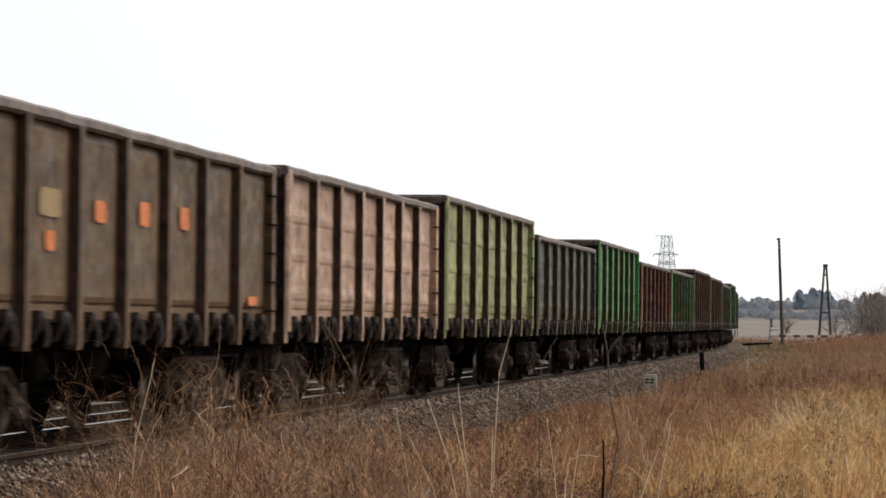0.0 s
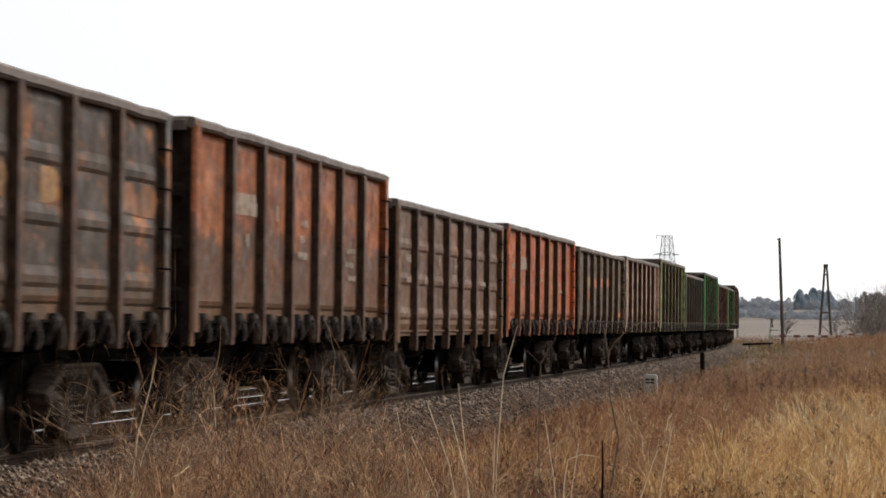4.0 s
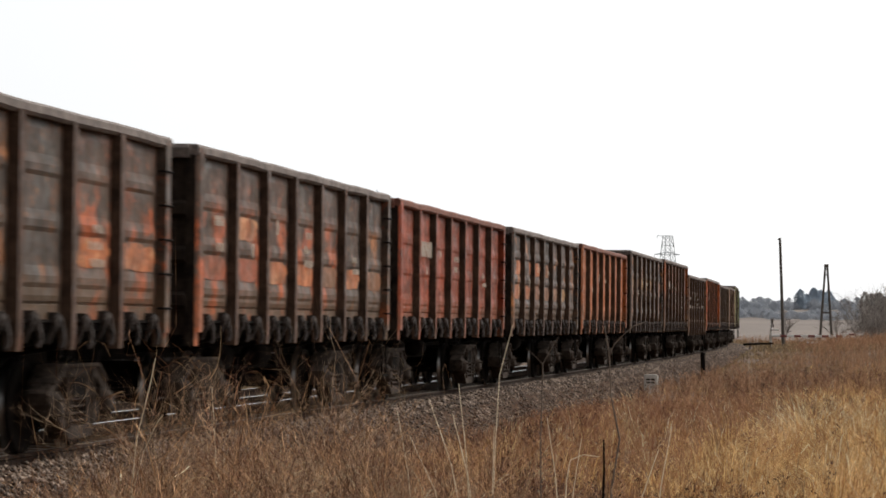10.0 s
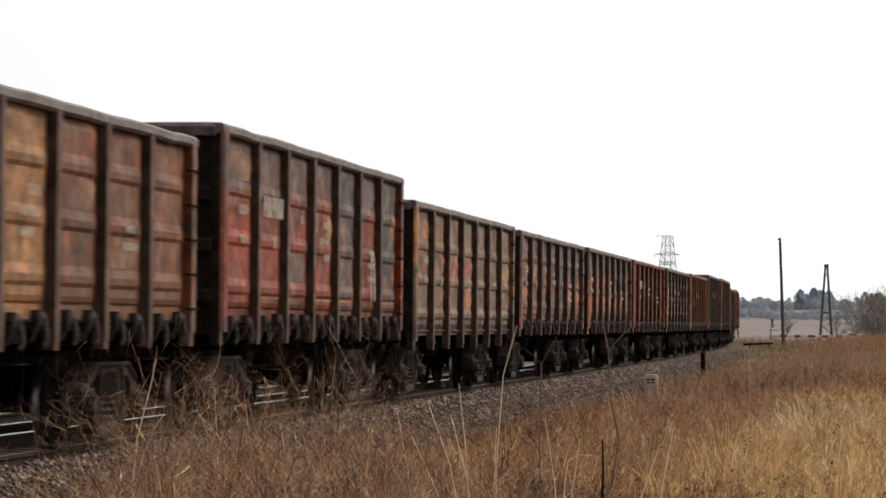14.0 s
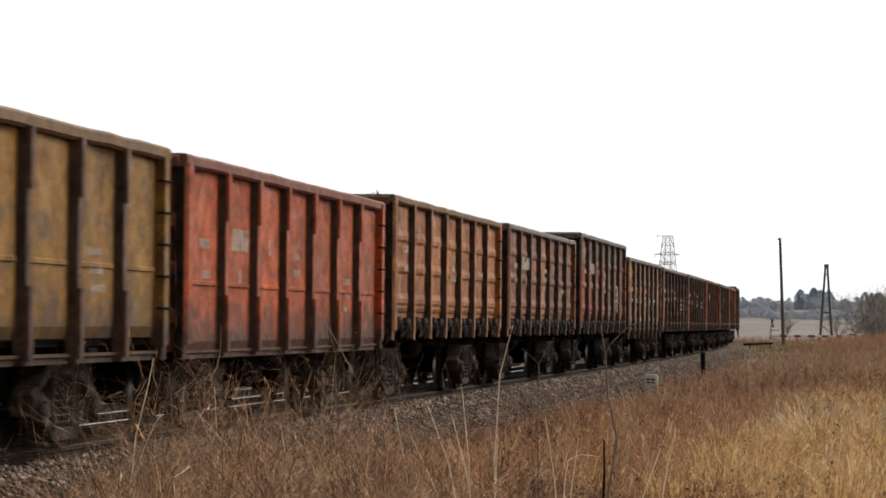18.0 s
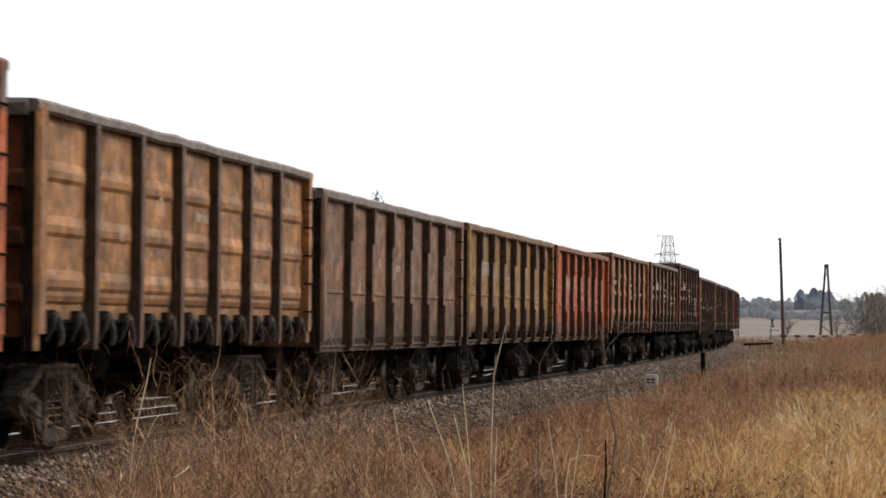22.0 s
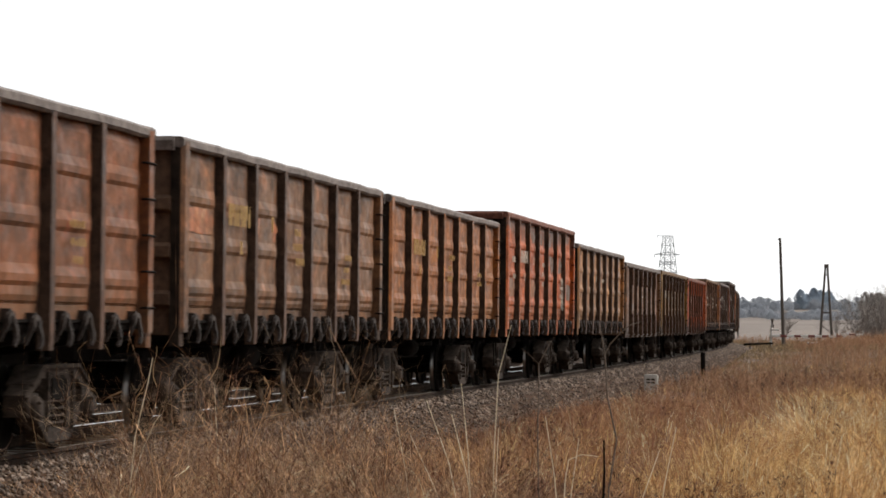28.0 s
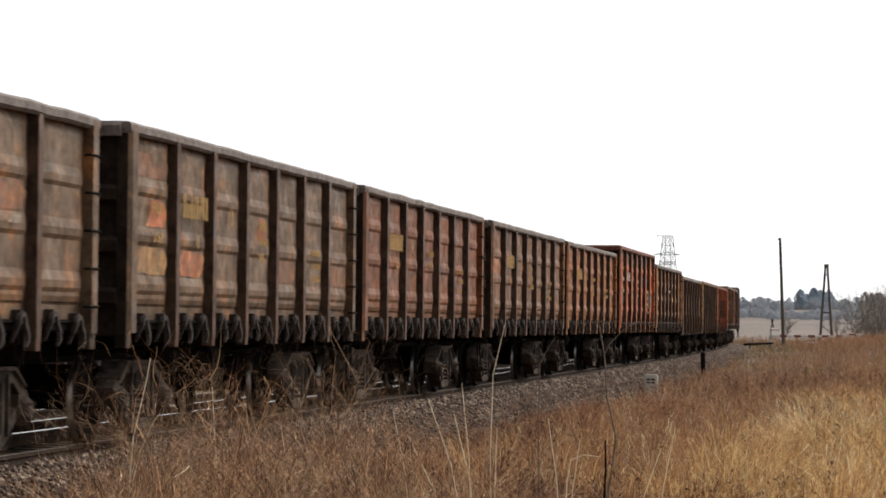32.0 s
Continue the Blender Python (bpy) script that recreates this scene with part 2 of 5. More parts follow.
M["thicket"] = island("dark_thicket_wood", (rgb(36, 30, 26), rgb(52, 43, 36), rgb(44, 36, 30)))
# far trees and hedges: distance haze put into pale grey-blue base colours
M["far_leaf_haze"] = island("far_evergreen_haze", (rgb(150, 162, 174), rgb(160, 171, 182), rgb(155, 166, 178)), 0.95, 0.5, True)
M["far_twig_haze"] = island("far_bare_wood_haze", (rgb(150, 155, 162), rgb(162, 166, 172), rgb(156, 160, 167)), 0.95, 0.5, True)
# bush wood lightened, the haze before it mixed into the colour
M["bush_card"] = island("hazed_thorn_bush_wood", (rgb(156, 150, 145), rgb(182, 174, 167), rgb(168, 161, 155)), 0.9, 0.4)
M["near_twig"] = island("hazed_bare_bush_wood", (rgb(136, 128, 122), rgb(164, 154, 146), rgb(148, 139, 132)))


def ground_material():
    m, t, b = nodes_of("winter_field_soil", 0.9)
    v = coords(t, shift=False)
    a = noise_of(t, v, 0.25, 6, 0.65)
    f = noise_of(t, v, 9.0, 6, 0.75)
    col = mix(t, ramp(t, a, 0.35, 0.65), rgb(66, 48, 34), rgb(102, 76, 52))
    col = mix(t, times(t, ramp(t, f, 0.45, 0.7), 0.7), col, rgb(38, 28, 20))
    # far field keeps its own tone, with distance haze put into the colour
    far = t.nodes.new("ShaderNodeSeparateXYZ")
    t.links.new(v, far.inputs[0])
    hazy_field = mix(t, ramp(t, noise_of(t, v, 0.02, 4), 0.4, 0.6), rgb(86, 74, 65), rgb(102, 89, 79))
    col = mix(t, ramp(t, far.outputs[1], 230, 330), col, hazy_field)
    t.links.new(col, b.inputs["Base Color"])
    bump(t, b, f, 0.6, 0.05)
    return m


def ballast_material():
    m, t, b = nodes_of("track_ballast", 1.0)
    b.inputs["Specular IOR Level"].default_value = 0.04
    v = coords(t, shift=False)
    vo = add(t, "TexVoronoi", Scale=17.0)
    t.links.new(v, vo.inputs["Vector"])
    col = mix(t, noise_of(t, v, 0.8, 4), rgb(70, 51, 38), rgb(98, 74, 56))
    col = mix(t, ramp(t, vo.outputs["Distance"], 0.25, 0.7), col, rgb(40, 32, 27))
    t.links.new(col, b.inputs["Base Color"])
    bump(t, b, vo.outputs["Distance"], -0.8, 0.05)
    return m


M["ground"] = ground_material()
M["ballast"] = ballast_material()


# ---- mesh helpers ----
def box(bm, x0, x1, y0, y1, z0, z1, mat=0):
    v = [bm.verts.new((x, y, z)) for x in (x0, x1) for y in (y0, y1) for z in (z0, z1)]
    for q in ((0, 1, 3, 2), (4, 6, 7, 5), (0, 4, 5, 1), (2, 3, 7, 6), (0, 2, 6, 4), (1, 5, 7, 3)):
        bm.faces.new([v[i] for i in q]).material_index = mat
    return v


def prism(bm, pts, axis, a, b):
    """Extrude an outline along an axis (0 x, 1 y, 2 z) from a to b."""
    def put(q, w):
        return (w, q[0], q[1]) if axis == 0 else (q[0], w, q[1]) if axis == 1 else (q[0], q[1], w)
    lo = [bm.verts.new(put(q, a)) for q in pts]
    hi = [bm.verts.new(put(q, b)) for q in pts]
    n = len(pts)
    for i in range(n):
        bm.faces.new((lo[i], lo[(i + 1) % n], hi[(i + 1) % n], hi[i]))
    bm.faces.new(lo[::-1])
    bm.faces.new(hi)


def strut(bm, a, b, r0, r1=None, sides=4, mat=0, caps=True):
    """A bar between two points, tapered from r0 to r1."""
    a, b = Vector(a), Vector(b)
    r1 = r0 if r1 is None else r1
    d = (b - a).normalized()
    u = d.orthogonal().normalized()
    w = d.cross(u)
    ra, rb = [], []
    for i in range(sides):
        k = 2 * math.pi * (i + 0.5) / sides
        e = u * math.cos(k) + w * math.sin(k)
        ra.append(bm.verts.new(a + e * r0))
        rb.append(bm.verts.new(b + e * r1))
    for i in range(sides):
        bm.faces.new((ra[i], ra[(i + 1) % sides], rb[(i + 1) % sides], rb[i])).material_index = mat
    if caps:
        bm.faces.new(ra[::-1]).material_index = mat
        bm.faces.new(rb).material_index = mat


def lathe(bm, prof, axis_point, segs=24, mats=None):
    """Turn a profile of (radius, along y) about an axis in the y direction."""
    rings = []
    for r, y in prof:
        rings.append([bm.verts.new((axis_point[0] + r * math.cos(2 * math.pi * i / segs), axis_point[1] + y, axis_point[2] + r * math.sin(2 * math.pi * i / segs))) for i in range(segs)])
    for k in range(len(rings) - 1):
        for i in range(segs):
            f = bm.faces.new((rings[k][i], rings[k][(i + 1) % segs], rings[k + 1][(i + 1) % segs], rings[k + 1][i]))
            f.material_index = mats[k] if mats else 0
            f.smooth = True


def mesh_from(name, bm, *mats):
    bmesh.ops.recalc_face_normals(bm, faces=bm.faces)
    me = bpy.data.meshes.new(name)
    bm.to_mesh(me)
    bm.free()
    for m in mats:
        me.materials.append(m)
    return me


def part(name, me, parent, m=None, label="", mat=None):
    """Link a mesh (or bmesh) as one object under a thing or a part."""
    if isinstance(me, bmesh.types.BMesh):
        me = mesh_from(name, me, mat)
        mat = None
    ob = new(name, me)
    ob.parent = parent
    if m is not None:
        ob.matrix_basis = m
    if mat is not None:
        ob.material_slots[0].link = "OBJECT"
        ob.material_slots[0].material = mat
    if label:
        tagged(ob, label)
    return ob


def thing(name, label, category, group="", kind="", m=None, data=None):
    ob = new(name, data)
    if m is not None:
        ob.matrix_world = m
    return tagged(ob, label, category, group, kind)


def soup_indexed(name, verts, faces, mat, label, category, kind="stuff"):
    """One mesh out of triangles or quads given by index arrays."""
    k = faces.shape[1]
    me = bpy.data.meshes.new(name)
    me.vertices.add(len(verts))
    me.vertices.foreach_set("co", np.ascontiguousarray(verts, dtype=np.float32).ravel())
    me.loops.add(faces.size)
    me.loops.foreach_set("vertex_index", np.ascontiguousarray(faces, dtype=np.int32).ravel())
    me.polygons.add(len(faces))
    me.polygons.foreach_set("loop_start", np.arange(0, faces.size, k, dtype=np.int32))
    me.materials.append(mat)
    me.update()
    me.validate()
    return thing(name, label, category, kind=kind, data=me)


# ---- ground, ballast, rails, sleepers ----
def build_ground():
    lats = np.array([-3200, -2000, -1200, -700, -400, -220, -120, -70, -40, -25, -16, -11, -8, -6, -4.5, -3.6, -3, -2.5, 0, 2.5, 3, 3.6, 4.2, 5, 6, 7, 8.2, 9.5, 11, 13, 15, 18, 22, 27, 34, 44, 60, 85, 120, 180, 300, 500, 900, 1600, 3200.0])
    ys = np.concatenate([[-2500, -1200, -600, -350, -200, -120, -70, -40, -20, -8], np.arange(0, 130, 2.5), np.arange(130, 166, 1.5), np.arange(168, 380, 12), np.arange(390, 960, 40), [1050, 1300, 1800, 2600, 3600]])
    X = line_x(ys)[:, None] + lats[None, :]
    Y = np.repeat(ys[:, None], len(lats), 1)
    Z = ground_z(X, Y)
    V = np.stack([X, Y, Z], -1).reshape(-1, 3)
    w = len(lats)
    i = (np.arange(len(ys) - 1)[:, None] * w + np.arange(w - 1)[None, :]).ravel()
    F = np.stack([i, i + 1, i + w + 1, i + w], -1)
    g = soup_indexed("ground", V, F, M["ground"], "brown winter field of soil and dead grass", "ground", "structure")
    for p in g.data.polygons:
        p.use_smooth = True


def sweep(name, prof, lats, s0, s1, step, mats, label, category):
    """Sweep a closed cross-section (lat, z, material) along the line."""
    bm = bmesh.new()
    ss = np.arange(s0, s1 + 0.01, step)
    for lat0 in lats:
        prev = None
        for s in ss:
            ring = [bm.verts.new(on_line(s, lat0 + q[0], q[1])) for q in prof]
            if prev:
                for i in range(len(prof)):
                    j = (i + 1) % len(prof)
                    bm.faces.new((prev[i], prev[j], ring[j], ring[i])).material_index = prof[i][2]
            prev = ring
    return thing(name, label, category, kind="structure", data=mesh_from(name, bm, *mats))


build_ground()
sweep("ballast", [(-7.0, -0.9, 0), (-6.0, -0.42, 0), (-2.45, -0.38, 0), (-1.95, -0.2, 0), (-1.2, -0.17, 0), (0.86, -0.17, 0), (0.9, -0.1, 0), (1.5, -0.11, 0), (1.95, -0.2, 0), (3.0, -0.86, 0)], [0], -120, 360, 4, [M["ballast"]], "grey-brown crushed stone ballast bed", "ballast")
RAIL = [(-0.036, 0.0, 0), (-0.0, 0.001, 0), (0.036, 0.0, 1), (0.036, -0.04, 1), (0.01, -0.055, 1), (0.01, -0.15, 1), (0.072, -0.17, 1), (0.072, -0.18, 1), (-0.072, -0.18, 1), (-0.072, -0.17, 1), (-0.01, -0.15, 1), (-0.01, -0.055, 1), (-0.036, -0.04, 1)]
RAIL = [(a, b, (0 if i in (0, 1, 12) else 1)) for i, (a, b, _) in enumerate(RAIL)]
LOW_RAIL = [(a, b - 0.2, c) for a, b, c in RAIL]
for side, shape in ((0.76, RAIL), (-0.76, RAIL), (-3.34, LOW_RAIL), (-4.86, LOW_RAIL)):
    sweep("rail", shape, [side], -120, 360, 5, [M["rail_shaded" if side > 0 else "rail_top"], M["rail_side"]], "worn steel rail with polished head on sleepers", "rail")


# ---- wagons ----
CACHE = {}


def cached(key, maker, *args):
    if key not in CACHE:
        bm = bmesh.new()
        maker(bm, *args)
        mats = [M["dark"], M["tyre"]] if key[0] == "wheelset" else [M["dark"], M["post_shade"]] if key[0] == "side_post" else [M["dark"], M["end_shade"]] if key[0] == "corner_post" else [M["dark"]]
        CACHE[key] = mesh_from(key[0], bm, *mats)
    return CACHE[key]


def mk_panel(bm, width, z0, z1, ribs, seed, deep=False, skirt=0.0, relief=1.0):
    """Pressed steel side sheet with horizontal beads and dents, outside towards -y."""
    rnd = random.Random(seed)
    zs = [(z0, 0.0), (z0 + 0.12, 0.0)]
    if skirt:
        zs = [(z0 - skirt, 0.0), (z0 + 0.03, 0.0), (z0 + 0.036, -0.035), (z0 + 0.058, -0.035), (z0 + 0.064, 0.0), (z0 + 0.12, 0.0)]
    for fr in ribs:
        c = z0 + (z1 - z0) * fr
        zs += [(c - 0.1, 0.0), (c - 0.055, 0.034), (c + 0.015, 0.04), (c + 0.11, 0.0)] if not deep else [(c - 0.03, 0.0), (c - 0.02, 0.03), (c + 0.02, 0.03), (c + 0.03, 0.0), (c + 0.5, 0.0), (c + 0.9, 0.0)]
    zs += [(z1 - 0.13, 0.0), (z1, 0.0)]
    nx = 9
    grid = []
    for k, (z, out) in enumerate(zs):
        row = []
        for i in range(nx):
            f = i / (nx - 1)
            edge = min(1.0, 6 * f, 6 * (1 - f))
            dent = 0.022 * edge * noise.noise(Vector(((f - 0.5) * width * 1.7, z * 1.5, seed * 7.3)))
            swell = (0.035 if deep else 0.05 * relief) * min(1.0, 5.5 * f, 5.5 * (1 - f)) * min(1.0, (z - z0) / 0.12, (z1 - z) / 0.12)
            row.append(bm.verts.new(((f - 0.5) * width, -out * 0.85 * relief * min(1, 5 * f, 5 * (1 - f)) - max(swell, 0) + dent, z)))
        grid.append(row)
    for k in range(len(zs) - 1):
        for i in range(nx - 1):
            f = bm.faces.new((grid[k][i], grid[k][i + 1], grid[k + 1][i + 1], grid[k + 1][i]))
            f.smooth = False
    back = [bm.verts.new((x, 0.05, z)) for x, z in ((-width / 2, z0 - skirt), (width / 2, z0 - skirt), (width / 2, z1), (-width / 2, z1))]
    bm.faces.new(back[::-1])


def mk_post(bm, z0, z1, w, d, stepped=False):
    """Hat-section side post; its foot is cut back and its trailing face painted shade-dark."""
    split = z0 + (0.3 if stepped else 0.4)
    for za, zb, da, db in ((split, z1, d, d), (z0 + 0.14, split, d, d), (z0, z0 + 0.14, d * 0.92, d)):
        lo = [bm.verts.new((x, y, za)) for x, y in ((-w / 2, 0), (-w * 0.36, -da), (w * 0.36, -da), (w / 2, 0))]
        hi = [bm.verts.new((x, y, zb)) for x, y in ((-w / 2, 0), (-w * 0.36, -db), (w * 0.36, -db), (w / 2, 0))]
        for i in range(4):
            j = (i + 1) % 4
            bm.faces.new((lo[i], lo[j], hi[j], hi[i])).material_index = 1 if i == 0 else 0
        bm.faces.new(lo[::-1])
        bm.faces.new(hi)
    if stepped:
        for za, zb in ((z0 + 0.05, z0 + 0.75), (z1 - 0.6, z1 - 0.02)):
            prism(bm, [(-w * 0.42, -0.02), (-w * 0.3, -d - 0.035), (w * 0.3, -d - 0.035), (w * 0.42, -0.02)], 2, za, zb)


def mk_corner(bm, z0, z1):
    prism(bm, [(-0.13, 0.03), (-0.13, -0.09), (-0.07, -0.13), (0.13, -0.13), (0.13, 0.03)], 2, z0 + 0.16, z1)
    prism(bm, [(-0.13, 0.03), (-0.13, -0.09), (-0.02, -0.11), (0.06, -0.09), (0.06, 0.03)], 2, z0, z0 + 0.16)
    # the end-facing side takes the dark coat that stands in for shade
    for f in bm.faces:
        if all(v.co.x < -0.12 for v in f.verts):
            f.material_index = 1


def mk_top(bm, half, z1, seed, deep=False):
    """Top chord, bent and battered along its length."""
    rnd = random.Random(seed)
    n = 22
    low = 0.02 if deep else 0.0
    prev = None
    for i in range(n + 1):
        x = -half - 0.04 + (2 * half + 0.08) * i / n
        dz, dy = rnd.uniform(-0.009, 0.008), rnd.uniform(-0.016, 0.016)
        if i in (0, n):
            dz = dy = 0
        ring = [bm.verts.new((x, y + dy, z + dz)) for y, z in ((0.05, z1), (0.05, z1 - 0.12 - low), (-0.09, z1 - 0.13 - low), (-0.125, z1 - 0.1 - low), (-0.125, z1 - 0.03), (-0.09, z1))]
        if prev:
            for k in range(6):
                bm.faces.new((prev[k], prev[(k + 1) % 6], ring[(k + 1) % 6], ring[k]))
        else:
            bm.faces.new(ring)
        prev = ring
    bm.faces.new(prev[::-1])


def mk_sill(bm, half, z):
    prism(bm, [(0.04, z), (0.04, z + 0.1), (-0.05, z + 0.1), (-0.05, z + 0.07), (-0.015, z + 0.05), (-0.015, z)], 0, -half, half)


def mk_end(bm, z0, z1):
    """End wall sheet, outside towards -x."""
    box(bm, 0, 0.06, -1.44, 1.44, z0, z1 - 0.1)


def mk_end_rib(bm):
    prism(bm, [(0.01, -0.11), (-0.09, -0.06), (-0.09, 0.06), (0.01, 0.11)], 1, -1.44, 1.44)


def mk_end_post(bm, z0, z1):
    prism(bm, [(0.01, -0.1), (-0.1, -0.06), (-0.1, 0.06), (0.01, 0.1)], 2, z0, z1 - 0.16)


def mk_end_cap(bm, z1):
    prism(bm, [(0.08, z1 - 0.16), (-0.1, z1 - 0.16), (-0.12, z1 - 0.05), (-0.08, z1), (0.08, z1)], 1, -1.48, 1.48)


def mk_lock(bm):
    """Hatch lock: hinge ear, curved pawl and hanging lever in one bent bar."""
    way = [(-0.07, -0.02, -0.26, 0.016), (-0.085, -0.09, -0.1, 0.02)]
    for i in range(7):
        k = math.pi * (0.85 - 0.8 * i / 6)
        way.append((0.095 * math.cos(k), -0.1, -0.1 + 0.11 * math.sin(k), 0.023))
    way += [(0.11, -0.12, -0.17, 0.022), (0.09, -0.13, -0.24, 0.02), (0.045, -0.12, -0.3, 0.016)]
    rings = []
    for k, (x, y, z, r) in enumerate(way):
        a, b = way[max(k - 1, 0)], way[min(k + 1, len(way) - 1)]
        d = Vector((b[0] - a[0], 0, b[2] - a[2])).normalized()
        n = Vector((d.z, 0, -d.x))
        rings.append([bm.verts.new(Vector((x, y, z)) + n * (r * p) + Vector((0, r * q, 0))) for p, q in ((-1, -1), (1, -1), (1, 1), (-1, 1))])
    for a, b in zip(rings[:-1], rings[1:]):
        for i in range(4):
            bm.faces.new((a[i], a[(i + 1) % 4], b[(i + 1) % 4], b[i]))
    bm.faces.new(rings[0][::-1])
    bm.faces.new(rings[-1])
    box(bm, -0.035, 0.035, -0.1, 0.02, -0.08, 0.05)


def mk_flap(bm, width):
    """Bottom hatch, hinged at the middle of the wagon."""
    prism(bm, [(0.02, 1.3), (0.0, 1.26), (1.2, 1.1), (1.2, 1.14)], 0, -width / 2 + 0.03, width / 2 - 0.03)
    for x in (-0.3, 0.3):
        prism(bm, [(0.04, 1.27), (0.06, 1.2), (1.1, 1.06), (1.1, 1.1)], 0, x * width - 0.03, x * width + 0.03)


def mk_sill_beam(bm, half, z):
    box(bm, -half, half, -0.19, 0.19, z - 0.42, z)


def mk_bearer(bm, z, w):
    prism(bm, [(-1.44, z - 0.02), (-1.44, z - 0.16), (-0.2, z - 0.36), (0.2, z - 0.36), (1.44, z - 0.16), (1.44, z - 0.02)], 0, -w / 2, w / 2)


def mk_cylinder(bm, length, r):
    lathe(bm, [(0.0, -length), (r * 0.85, -length), (r, -length * 0.7), (r, length * 0.7), (r * 0.85, length), (0, length)], (0, 0, 0), 14)


def mk_rod(bm, a, b, y):
    strut(bm, (a, y, 0), (b, y * 0.8, -0.06), 0.022)


def mk_floor(bm, half, z):
    box(bm, -half + 0.05, half - 0.05, -1.4, 1.4, z, z + 0.06)


def mk_coupler(bm, length):
    """Automatic coupler: shank, head, claw; outwards along -x."""
    box(bm, -length * 0.55, 0.1, -0.09, 0.09, 0.97, 1.14)
    prism(bm, [(-length * 0.5, -0.13), (-length * 0.95, -0.26), (-length * 1.08, -0.2), (-length * 0.9, -0.02), (-length * 1.05, 0.17), (-length * 0.8, 0.22), (-length * 0.5, 0.13)], 2, 0.88, 1.24)
    box(bm, -0.06, 0.02, -0.33, 0.33, 0.9, 1.3)
    strut(bm, (-0.05, -0.42, 1.0), (-length * 0.7, -0.45, 0.72), 0.025)
    strut(bm, (-length * 0.7, -0.45, 0.72), (-length, -0.4, 0.78), 0.025)


def mk_sideframe(bm, y0, y1):
    """Cast bogie side frame with a window for the springs."""
    up = [(-1.14, 0.6), (-0.95, 0.72), (-0.62, 0.88), (0.62, 0.88), (0.95, 0.72), (1.14, 0.6)]
    for a, b in zip(up[:-1], up[1:]):
        prism(bm, [(a[0], a[1] - 0.1), (b[0], b[1] - 0.13), (b[0], b[1] + 0.02), (a[0], a[1] + 0.02)], 1, y0, y1)
    low = [(-0.84, 0.5), (-0.36, 0.2), (0.36, 0.2), (0.84, 0.5)]
    for a, b in zip(low[:-1], low[1:]):
        prism(bm, [(a[0], a[1] - 0.07), (b[0], b[1] - 0.07), (b[0], b[1] + 0.06), (a[0], a[1] + 0.06)], 1, y0, y1)
    # flange along the top, and ribs round the spring window
    prism(bm, [(-0.98, 0.7), (-0.64, 0.875), (0.64, 0.875), (0.98, 0.7), (0.98, 0.725), (0.64, 0.91), (-0.64, 0.91), (-0.98, 0.725)], 1, y0 - 0.035, y1 + 0.035)
    for s in (-1, 1):
        box(bm, s * 0.44 - 0.02, s * 0.44 + 0.02, y0 - 0.03, y1 + 0.03, 0.24, 0.84)
        prism(bm, [(s * 0.3, 0.2), (s * 0.4, 0.2), (s * 0.4, 0.86), (s * 0.3, 0.86)], 1, y0, y1)
        prism(bm, [(s * 0.76, 0.4), (s * 1.1, 0.4), (s * 1.12, 0.6), (s * 0.78, 0.64)], 1, y0 - 0.02, y1 + 0.02)


def mk_axlebox(bm, y):
    lathe(bm, [(0.0, -0.13), (0.1, -0.13), (0.14, -0.09), (0.15, 0.05), (0.12, 0.09)], (0, y, 0), 14)
    for k in range(4):
        a = math.pi / 4 + k * math.pi / 2
        strut(bm, (0.1 * math.cos(a), y - 0.15, 0.1 * math.sin(a)), (0.1 * math.cos(a), y - 0.1, 0.1 * math.sin(a)), 0.018, sides=6)


def mk_coil(bm):
    """A helical bogie spring."""
    turns, seg = 5, 10
    prev = None
    for i in range(turns * seg + 1):
        a = 2 * math.pi * i / seg
        c, w = math.cos(a), math.sin(a)
        z = 0.26 + 0.37 * i / (turns * seg)
        ring = [bm.verts.new((r * c, r * w, z + dz)) for r, dz in ((0.078, 0), (0.1, 0.019), (0.122, 0), (0.1, -0.019))]
        if prev:
            for q in range(4):
                bm.faces.new((prev[q], prev[(q + 1) % 4], ring[(q + 1) % 4], ring[q]))
        prev = ring


def mk_bolster(bm):
    prism(bm, [(-1.15, 0.56), (-1.15, 0.8), (-0.3, 0.86), (0.3, 0.86), (1.15, 0.8), (1.15, 0.56), (0.4, 0.44), (-0.4, 0.44)], 0, -0.23, 0.23)
    for s in (-1, 1):
        box(bm, s * 0.5 - 0.04, s * 0.5 + 0.04, -0.95, 0.95, 0.36, 0.46)
        for y in (-0.79, 0.79):
            prism(bm, [(s * 0.41, 0.3), (s * 0.45, 0.3), (s * 0.47, 0.66), (s * 0.42, 0.66)], 1, y - 0.05, y + 0.05)


def mk_wheelset(bm):
    for s in (-1, 1):
        prof = [(0.08, s * 0.66), (0.1, s * 0.7), (0.13, s * 0.72), (0.38, s * 0.735), (0.42, s * 0.72), (0.43, s * 0.7), (0.5, s * 0.705), (0.502, s * 0.725), (0.478, s * 0.745), (0.476, s * 0.772), (0.472, s * 0.835), (0.42, s * 0.835), (0.4, s * 0.8), (0.14, s * 0.775), (0.11, s * 0.85), (0.08, s * 0.86)]
        lathe(bm, prof, (0, 0, 0), 22, [0, 0, 0, 0, 0, 0, 1, 1, 1, 0, 0, 0, 0, 0, 0])
    lathe(bm, [(0.0, -1.1), (0.065, -1.1), (0.065, -0.86), (0.085, -0.66), (0.08, 0), (0.085, 0.66), (0.065, 0.86), (0.065, 1.1), (0, 1.1)], (0, 0, 0), 12)


